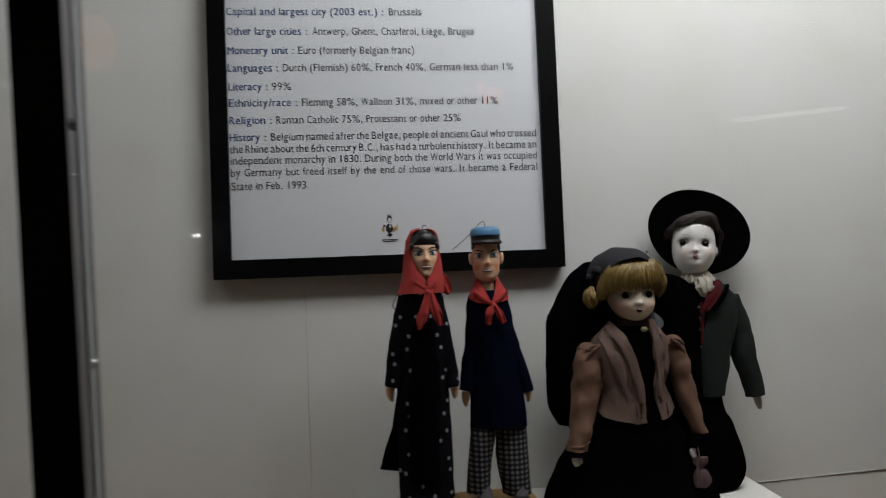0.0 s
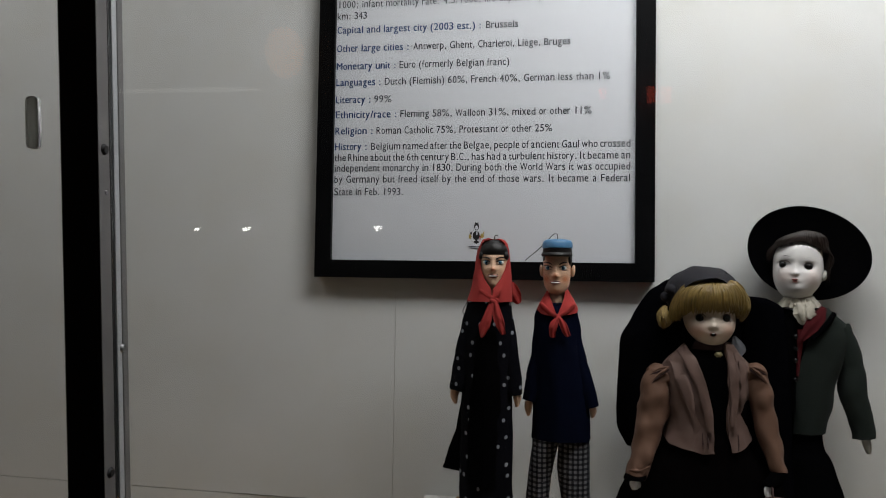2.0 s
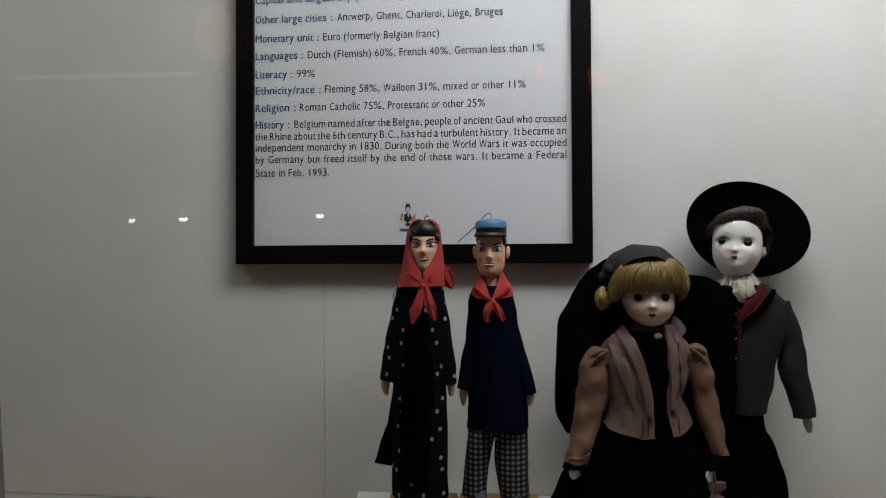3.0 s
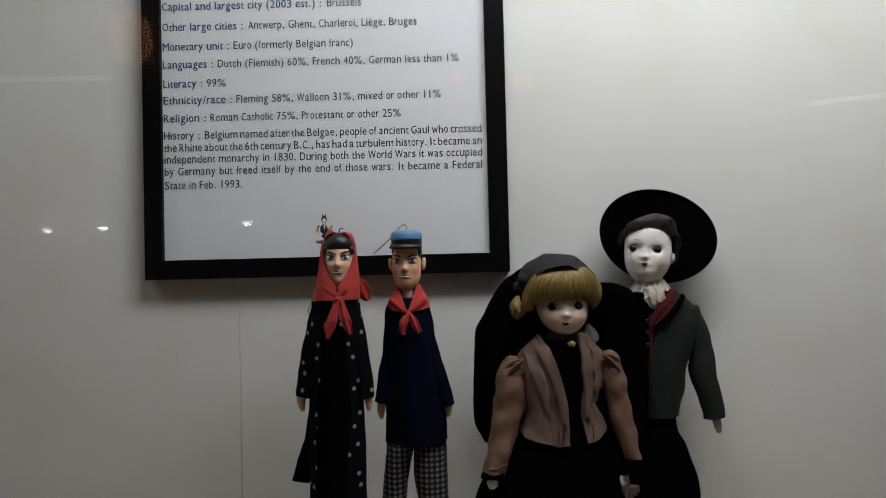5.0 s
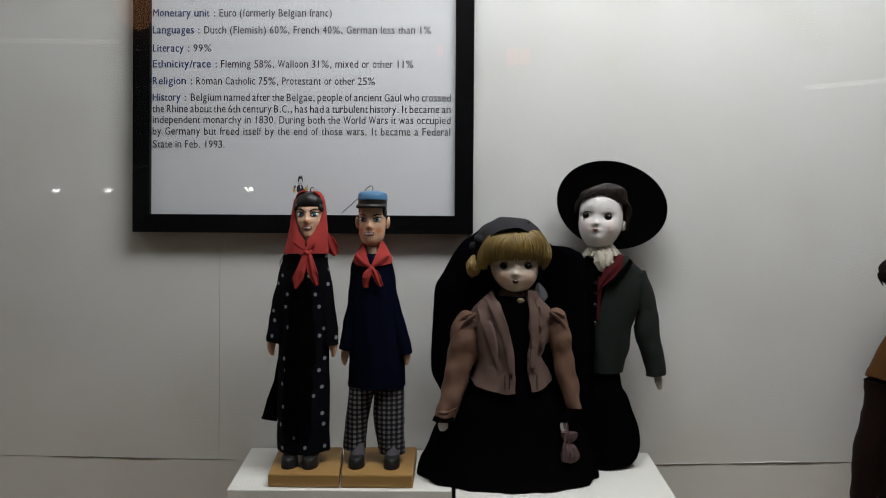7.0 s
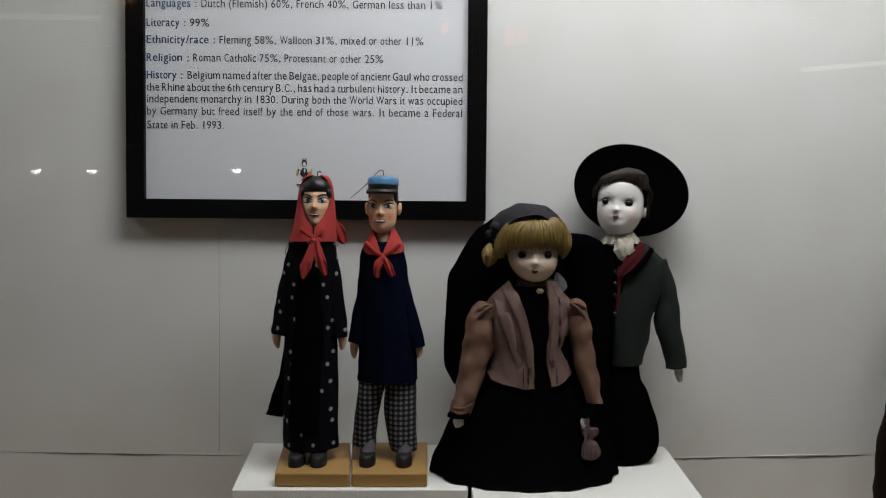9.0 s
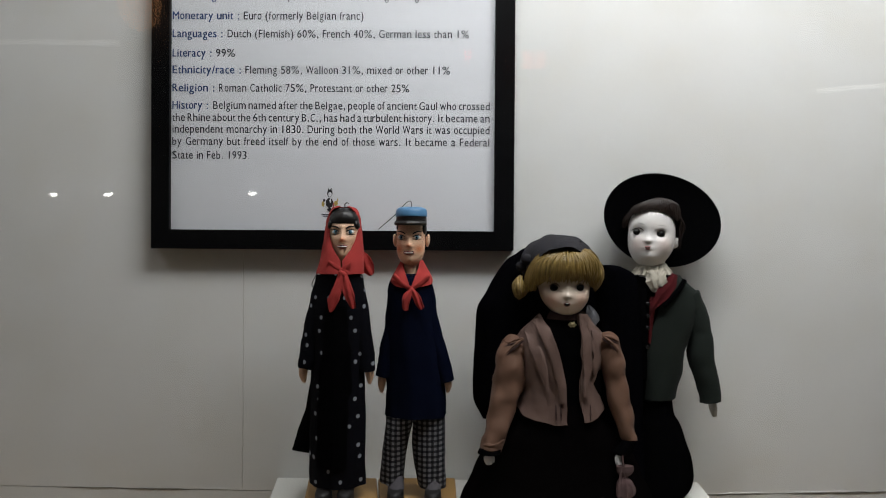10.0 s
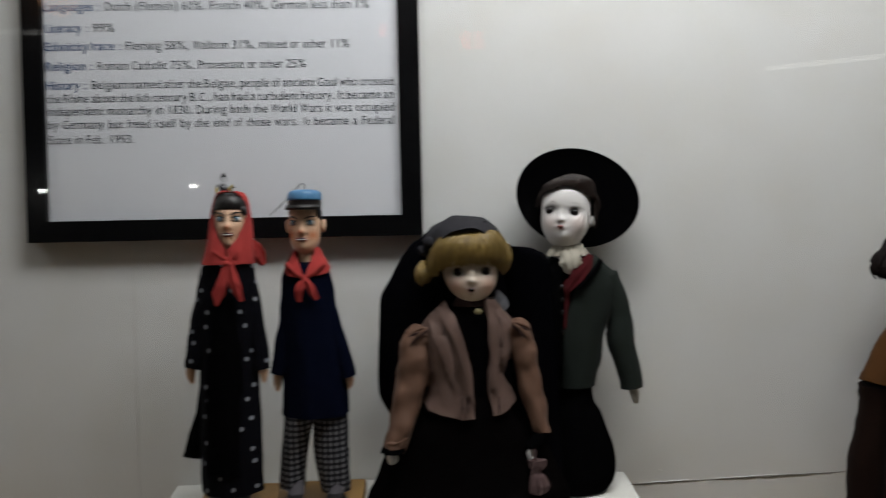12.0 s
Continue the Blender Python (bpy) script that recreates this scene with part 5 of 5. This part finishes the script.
    f.sweep([(0.2720, Y - 0.003, 1.3360), (0.2670, Y - 0.005, 1.3150), (0.2640, Y - 0.008, 1.2850), (0.2562, Y - 0.014, 1.2530), (0.2448, Y - 0.024, 1.2145), (0.2380, Y - 0.030, 1.1945)], (0.0170, 0.0198, 0.0220, 0.0180, 0.0155, 0.0136), (0.0165, 0.0180, 0.0180, 0.0165, 0.0145, 0.0130), SLEEVE, side=(1, 0, 0.001), seg=28, smooth=9, crease=0.07)
    f.sweep([(0.3990, Y - 0.003, 1.3360), (0.4030, Y - 0.005, 1.3150), (0.4080, Y - 0.008, 1.2890), (0.4148, Y - 0.014, 1.2500), (0.4205, Y - 0.022, 1.2240), (0.4245, Y - 0.028, 1.2085)], (0.0160, 0.0165, 0.0152, 0.0143, 0.0112, 0.0086), (0.0160, 0.0165, 0.0155, 0.0150, 0.0125, 0.0110), SLEEVE, side=(1, 0, 0.001), seg=28, smooth=9, crease=0.07)
    f.sweep([(0.2560, Y - 0.0395, 1.2120), (0.2420, Y - 0.0420, 1.2055), (0.2300, Y - 0.0370, 1.2050)], (0.0009, 0.0014, 0.0009), (0.0009,) * 3, SLEEVE, side=(0, 0, 1))
    f.loft([(1.1985, 0.2382, Y - 0.030, 0.0140, 0.0140), (1.1925, 0.2370, Y - 0.031, 0.0150, 0.0150)], BLACK_CLOTH, folds=9, depth=0.1, seg=24)
    f.loft([(1.2110, 0.4235, Y - 0.028, 0.0090, 0.0115), (1.1980, 0.4150, Y - 0.030, 0.0120, 0.0130), (1.1930, 0.4120, Y - 0.031, 0.0100, 0.0110)], BLACK_CLOTH, folds=9, depth=0.1, seg=24)
    f.sweep([(0.2375, Y - 0.032, 1.1940), (0.2362, Y - 0.034, 1.1860), (0.2368, Y - 0.036, 1.1785)], (0.0055, 0.0068, 0.0035), (0.0045, 0.0050, 0.0030), PORCELAIN)
    f.sweep([(0.2410, Y - 0.033, 1.1920), (0.2425, Y - 0.037, 1.1870), (0.2418, Y - 0.039, 1.1825)], (0.0016,) * 3, (0.0016,) * 3, PORCELAIN)
    f.sweep([(0.4095, Y - 0.032, 1.1960), (0.4070, Y - 0.034, 1.1870), (0.4085, Y - 0.036, 1.1800)], (0.0028, 0.0046, 0.0035), (0.0035, 0.0040, 0.0030), PORCELAIN)
    # drawstring purse
    f.loft([(1.1800, 0.4140, Y - 0.040, 0.0115, 0.0060), (1.1720, 0.4150, Y - 0.040, 0.0100, 0.0055), (1.1655, 0.4140, Y - 0.040, 0.0038, 0.0036), (1.1600, 0.4150, Y - 0.041, 0.0085, 0.0070), (1.1500, 0.4160, Y - 0.041, 0.0118, 0.0090), (1.1420, 0.4155, Y - 0.041, 0.0110, 0.0080), (1.1385, 0.4150, Y - 0.041, 0.0075, 0.0060)], PURSE, folds=9, depth=0.14, seg=40)
    f.sweep([(0.4085, Y - 0.0440, 1.1800), (0.4070, Y - 0.0470, 1.1600), (0.4060, Y - 0.0480, 1.1420)], (0.0018, 0.0026, 0.0018), (0.0012,) * 3, PURSE, crease=0.2)
    f.sweep([(0.4110, Y - 0.0400, 1.2000), (0.4120, Y - 0.0430, 1.1850), (0.4140, Y - 0.0450, 1.1655)], (0.0006,) * 3, (0.0006,) * 3, PURSE, seg=6)
    f.loft([(1.2560, W, Y + 0.002, 0.0500, 0.0340), (1.2350, X - 0.002, Y + 0.003, 0.0580, 0.0390), (1.2050, X - 0.003, Y + 0.008, 0.0870, 0.0500), (1.1729, X - 0.004, Y + 0.014, 0.1090, 0.0610), (1.1490, X - 0.004, Y + 0.018, 0.1170, 0.0700), (1.1290, X - 0.0035, Y + 0.020, 0.1275, 0.0790), (1.1100, X - 0.0035, Y + 0.021, 0.1310, 0.0850), (1.1030, X - 0.0035, Y + 0.021, 0.1310, 0.0860), (1.1008, X - 0.0035, Y + 0.021, 0.1280, 0.0830)], SKIRT, seg=96, folds=13, depth=0.03)
    return f.done("doll", "blond porcelain doll in brown jacket, black skirt and cape", "doll", "puppets and dolls in the showcase")


def boy_doll():
    f, rng = Figure(), random.Random(5)
    X, Y = 0.4770, -0.0700  # its shapes are laid out here, and the whole is set 2.5 mm further on
    head = [(1.5270, X + 0.0020, Y, 0.0191, 0.0190), (1.5170, X + 0.0010, Y, 0.0277, 0.0270), (1.5040, X, Y, 0.0325, 0.0310), (1.4900, X, Y, 0.0336, 0.0320), (1.4760, X - 0.0010, Y - 0.0010, 0.0336, 0.0325), (1.4630, X - 0.0020, Y - 0.0020, 0.0310, 0.0320), (1.4520, X - 0.0030, Y - 0.0030, 0.0253, 0.0285), (1.4440, X - 0.0040, Y - 0.0040, 0.0181, 0.0225), (1.4385, X - 0.0040, Y - 0.0050, 0.0086, 0.0120)]
    doll_features(f, head, ((0.4515, 1.4890), (0.4820, 1.4858)), (0.4625, 1.4765), (0.4628, 1.4662), PORCELAIN, LIP, 0.5)
    f.ball((X + 0.0350, Y - 0.002, 1.4735), (0.0046, 0.0060, 0.0080), PORCELAIN, turn=(0, 15, 0))
    f.loft([(1.4500, X + 0.001, Y, 0.0180, 0.0180), (1.4200, X + 0.001, Y, 0.0190, 0.0190)], PORCELAIN, seg=20)
    # hair
    f.ball((X + 0.003, Y + 0.010, 1.5040), (0.0365, 0.0280, 0.0330), BROWN_HAIR)
    locks = []
    for i in range(200):
        a = -1.30 + 2.6 * i / 199
        g, w = rng.uniform(-1, 1), rng.uniform(-1, 1)
        lift = 0.004 * math.cos(3 * a + 0.6)
        locks.append([(X + 0.007, Y - 0.006, 1.5375), (X + 0.006 + 0.024 * math.sin(a), Y - 0.006 - 0.020 * math.cos(a), 1.5275 + 0.0075 * math.cos(a)), (X + 0.003 + 0.0355 * math.sin(a + 0.06 * g), Y - 0.001 - 0.0280 * math.cos(a), 1.5235), (X + 0.002 + 0.0375 * math.sin(a + 0.12 * w), Y - 0.0285 * math.cos(a), 1.5185 + lift + 0.0020 * g - 0.010 * max(0, math.sin(a)))])
    for i in range(60):
        g, w = rng.random(), rng.uniform(-1, 1)
        y = Y - 0.014 + 0.030 * rng.random()
        locks.append([(X + 0.028, y, 1.5220), (X + 0.0395 + 0.002 * g, y, 1.5060), (X + 0.0415 + 0.003 * w, y + 0.002, 1.4930), (X + 0.0375 + 0.004 * g, y + 0.005, 1.4740 + 0.012 * w)])
        if i % 2:
            locks.append([(X - 0.026, y + 0.004, 1.5220), (X - 0.0345, y + 0.008, 1.5100), (X - 0.0370, y + 0.012, 1.4980 + 0.004 * w)])
    strands(f, locks, BROWN_HAIR, 0.0012, rng, 0.0016)
    # wide felt hat leaning on the wall
    tilt = Matrix.Translation((0.4985, -0.042, 1.5080)) @ Euler((radians(90 - 6), radians(11), 0)).to_matrix().to_4x4()
    k, rings = f.slot(FELT), []
    for r, h in ((0.030, -0.006), (0.060, -0.002), (0.079, 0.0015), (0.0880, 0.0055), (0.0887, 0.0035), (0.0790, -0.0018), (0.060, -0.0055), (0.040, -0.008), (0.038, -0.026), (0.030, -0.030)):
        rings.append([f.bm.verts.new(tilt @ Vector((r * math.cos(t), r * 0.80 * math.sin(t), h + 0.0035 * (r / 0.087) ** 2 * math.cos(2 * t)))) for t in (2 * math.pi * i / 48 for i in range(48))])
    f.rings(rings, FELT)
    # lace ruff and wine red lapel
    f.loft([(1.4430, X + 0.001, Y, 0.0195, 0.0200), (1.4340, X + 0.001, Y - 0.002, 0.0250, 0.0250), (1.4270, X + 0.001, Y - 0.003, 0.0275, 0.0275)], CREAM, seg=72, folds=17, depth=0.20)
    f.sweep([(X - 0.002, Y - 0.026, 1.4320), (X - 0.001, Y - 0.034, 1.4180), (X - 0.002, Y - 0.035, 1.4030)], (0.0130, 0.0150, 0.0060), (0.0040, 0.0030, 0.0015), CREAM, crease=0.3, creases=7)
    f.sweep([(X - 0.010, Y - 0.031, 1.4330), (X - 0.006, Y - 0.037, 1.4230), (X - 0.005, Y - 0.038, 1.4090)], (0.0030, 0.0050, 0.0030), (0.0014,) * 3, CREAM, crease=0.3)
    f.sweep([(X + 0.011, Y - 0.031, 1.4330), (X + 0.006, Y - 0.037, 1.4230), (X + 0.003, Y - 0.038, 1.4120)], (0.0030, 0.0050, 0.0030), (0.0014,) * 3, CREAM, crease=0.3)
    # body, waistcoat and open jacket
    f.loft([(1.4240, X + 0.008, Y + 0.004, 0.0300, 0.0220), (1.4080, X + 0.008, Y + 0.004, 0.0500, 0.0280), (1.3800, X + 0.008, Y + 0.003, 0.0560, 0.0310), (1.3200, X + 0.006, Y + 0.002, 0.0370, 0.0310), (1.2450, X + 0.006, Y + 0.002, 0.0250, 0.0270)], BLACK_CLOTH)
    coat = [(1.4270, X + 0.010, Y + 0.003, 0.0310, 0.0260, X - 0.0220, X + 0.0285),
            (1.4152, X + 0.010, Y + 0.003, 0.0430, 0.0300, X - 0.0290, X + 0.0230),
            (1.3985, X + 0.010, Y + 0.003, 0.0590, 0.0325, X - 0.0300, X + 0.0140),
            (1.3850, X + 0.010, Y + 0.002, 0.0620, 0.0345, X - 0.0290, X + 0.0060),
            (1.3500, X + 0.009, Y + 0.001, 0.0535, 0.0360, X - 0.0260, X - 0.0070),
            (1.3157, X + 0.008, Y, 0.0405, 0.0355, X - 0.0220, X - 0.0130),
            (1.2820, X + 0.007, Y, 0.0372, 0.0345, X - 0.0200, X - 0.0140),
            (1.2600, X + 0.006, Y, 0.0325, 0.0335, X - 0.0180, X - 0.0145),
            (1.2470, X + 0.006, Y, 0.0295, 0.0330, X - 0.0175, X - 0.0145)]
    fine = [[p + (q - p) * k / 3 for p, q in zip(a, b)] for a, b in zip(coat, coat[1:]) for k in range(3)] + [coat[-1]]
    f.shell(fine, GREEN, 0.0022, 48)
    f.ribbon([(0.5050, Y - 0.023, 1.4280), (0.4975, Y - 0.033, 1.4170), (0.4830, Y - 0.0395, 1.4010), (0.4700, Y - 0.0410, 1.3820)], (0.0040, 0.0088, 0.0100, 0.0030), WINE, side=(0.75, 0, -0.65), fold=0.0006)
    f.sweep([(0.5190, Y - 0.022, 1.4200), (0.5060, Y - 0.034, 1.4040), (0.4840, Y - 0.041, 1.3830)], (0.0035, 0.0040, 0.0030), (0.0028, 0.0028, 0.0020), FELT, side=(1, 0, -0.6), crease=0.15)
    f.sweep([(0.4720, Y - 0.030, 1.3960), (0.4690, Y - 0.033, 1.3650), (0.4660, Y - 0.033, 1.3300)], (0.0050, 0.0035, 0.0020), (0.0015,) * 3, WINE)
    for z in (1.3860, 1.3690, 1.3520, 1.3250):
        f.ball((0.4620, Y - 0.0385, z), (0.0036, 0.0026, 0.0036), EYE_DARK, u=12, v=8)
    f.sweep([(0.4520, Y - 0.034, 1.4080), (0.4540, Y - 0.037, 1.3600), (0.4560, Y - 0.035, 1.2800)], (0.0085, 0.0085, 0.0060), (0.0025, 0.0025, 0.002), BLACK_CLOTH, crease=0.08)
    # sleeves and hands
    f.limb([(0.5300, Y, 1.3960), (0.5420, Y - 0.001, 1.3720), (0.5480, Y - 0.002, 1.3412), (0.5500, Y - 0.004, 1.3050), (0.5600, Y - 0.007, 1.2653), (0.5630, Y - 0.008, 1.2420)], (0.0180, 0.0165, 0.0172, 0.0192, 0.0160, 0.0150), GREEN, 0.05)
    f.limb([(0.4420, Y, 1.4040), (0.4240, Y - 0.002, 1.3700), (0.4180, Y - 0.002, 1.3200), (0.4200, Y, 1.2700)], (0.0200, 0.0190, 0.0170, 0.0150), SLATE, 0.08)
    f.sweep([(0.5640, Y - 0.008, 1.2450), (0.5665, Y - 0.010, 1.2320), (0.5685, Y - 0.010, 1.2205)], (0.0060, 0.0062, 0.0030), (0.0050, 0.0050, 0.0030), material("grey_stuffed_hand", (0.40, 0.38, 0.33), 0.6))
    # full black breeches, sitting on the plinth
    f.loft([(1.2550, X + 0.005, Y + 0.002, 0.0250, 0.0270), (1.2227, X + 0.006, Y + 0.002, 0.0288, 0.0330), (1.2100, X + 0.006, Y + 0.003, 0.0365, 0.0380), (1.1847, X + 0.006, Y + 0.004, 0.0466, 0.0430), (1.1594, X + 0.006, Y + 0.005, 0.0558, 0.0470), (1.1383, X + 0.006, Y + 0.005, 0.0600, 0.0480), (1.1213, X + 0.006, Y + 0.005, 0.0575, 0.0470), (1.1060, X + 0.005, Y + 0.005, 0.0490, 0.0420), (1.1008, X + 0.004, Y + 0.005, 0.0400, 0.0370)], BLACK_CLOTH, seg=40, folds=7, depth=0.03)
    bmesh.ops.translate(f.bm, verts=f.bm.verts, vec=(0.0025, 0, 0))
    return f.done("doll", "porcelain boy doll in wide black hat and green jacket", "doll", "puppets and dolls in the showcase")


def red_doll():
    f, rng = Figure(), random.Random(8)
    X, Y = 1.0150, -0.0900
    f.ball((X, Y, 1.4250), (0.0350, 0.0320, 0.0420), PORCELAIN_WARM)
    f.loft([(1.3900, X, Y, 0.0160, 0.0160), (1.3600, X, Y, 0.0170, 0.0170)], PORCELAIN_WARM, seg=18)
    for x in (X - 0.015, X + 0.015):
        f.ball((x, Y - 0.0290, 1.4250), (0.0065, 0.003, 0.0050), EYE_DARK)
    f.loft([(1.4980, X, Y + 0.004, 0.0300, 0.0280), (1.4950, X, Y + 0.004, 0.0480, 0.0430), (1.4750, X, Y + 0.004, 0.0540, 0.0480), (1.4600, X, Y + 0.003, 0.0540, 0.0480), (1.4560, X, Y + 0.003, 0.0480, 0.0430)], GOLD, seg=48, folds=12, depth=0.02)
    f.ball((X, Y + 0.012, 1.4350), (0.0560, 0.0340, 0.0330), BLACK_HAIR)
    locks = []
    for i in range(150):
        s = -1 if i % 2 else 1
        y, g = Y - 0.010 + 0.030 * rng.random(), rng.random()
        locks.append([(X + s * 0.045, y, 1.4560), (X + s * (0.064 + 0.012 * g), y, 1.4400), (X + s * (0.080 + 0.014 * g), y, 1.4150 + 0.008 * g), (X + s * (0.092 + 0.012 * g), y - 0.003, 1.3960 + 0.010 * rng.random()), (X + s * (0.088 + 0.008 * g), y - 0.004, 1.3900)])
    strands(f, locks, BLACK_HAIR, 0.0026, rng, 0.0065)
    f.loft([(1.3760, X, Y, 0.0250, 0.0220), (1.3600, X, Y, 0.0580, 0.0320), (1.3000, X, Y, 0.0560, 0.0360), (1.2500, X, Y, 0.0500, 0.0360), (1.2000, X, Y, 0.0700, 0.0500), (1.1000, X, Y, 0.0920, 0.0650), (1.0480, X, Y, 0.1000, 0.0720), (1.0460, X, Y, 0.0960, 0.0700)], WINE, seg=48, folds=10, depth=0.05)
    for s in (-1, 1):
        f.ball((X + s * 0.058, Y - 0.002, 1.3400), (0.0220, 0.0220, 0.0260), WINE)
        f.limb([(X + s * 0.060, Y - 0.004, 1.3300), (X + s * 0.066, Y - 0.012, 1.3000), (X + s * 0.070, Y - 0.018, 1.2850)], (0.0200, 0.0210, 0.0190), WINE)
        f.limb([(X + s * 0.088, Y - 0.010, 1.3120), (X + s * 0.106, Y - 0.014, 1.2750), (X + s * 0.1175, Y - 0.016, 1.2420)], (0.0150, 0.0205, 0.0250), OCHRE, 0.06)
        f.sweep([(X + s * 0.119, Y - 0.012, 1.2420), (X + s * 0.119, Y - 0.010, 1.2090), (X + s * 0.1265, Y - 0.008, 1.1618), (X + s * 0.1300, Y - 0.006, 1.1225), (X + s * 0.1310, Y - 0.004, 1.0480)], (0.0215, 0.0190, 0.0210, 0.0220, 0.0230), (0.022, 0.022, 0.024, 0.026, 0.028), BROWN_CLOTH, seg=20, crease=0.06)
        f.sweep([(X + s * 0.112, Y - 0.036, 1.2260), (X + s * 0.111, Y - 0.038, 1.2120)], (0.0060, 0.0040), (0.0050, 0.0040), PORCELAIN)
        f.sweep([(X + s * 0.070, Y - 0.022, 1.2500), (X + s * 0.078, Y - 0.036, 1.1500), (X + s * 0.084, Y - 0.044, 1.0600)], (0.0260, 0.0330, 0.0340), (0.006,) * 3, BLACK_CLOTH, crease=0.06)
    return f.done("doll", "doll in dark red dress, ochre cuffs and gold cap", "doll", "puppets and dolls in the showcase")


woman_puppet()
man_puppet()
girl_doll()
boy_doll()
red_doll()
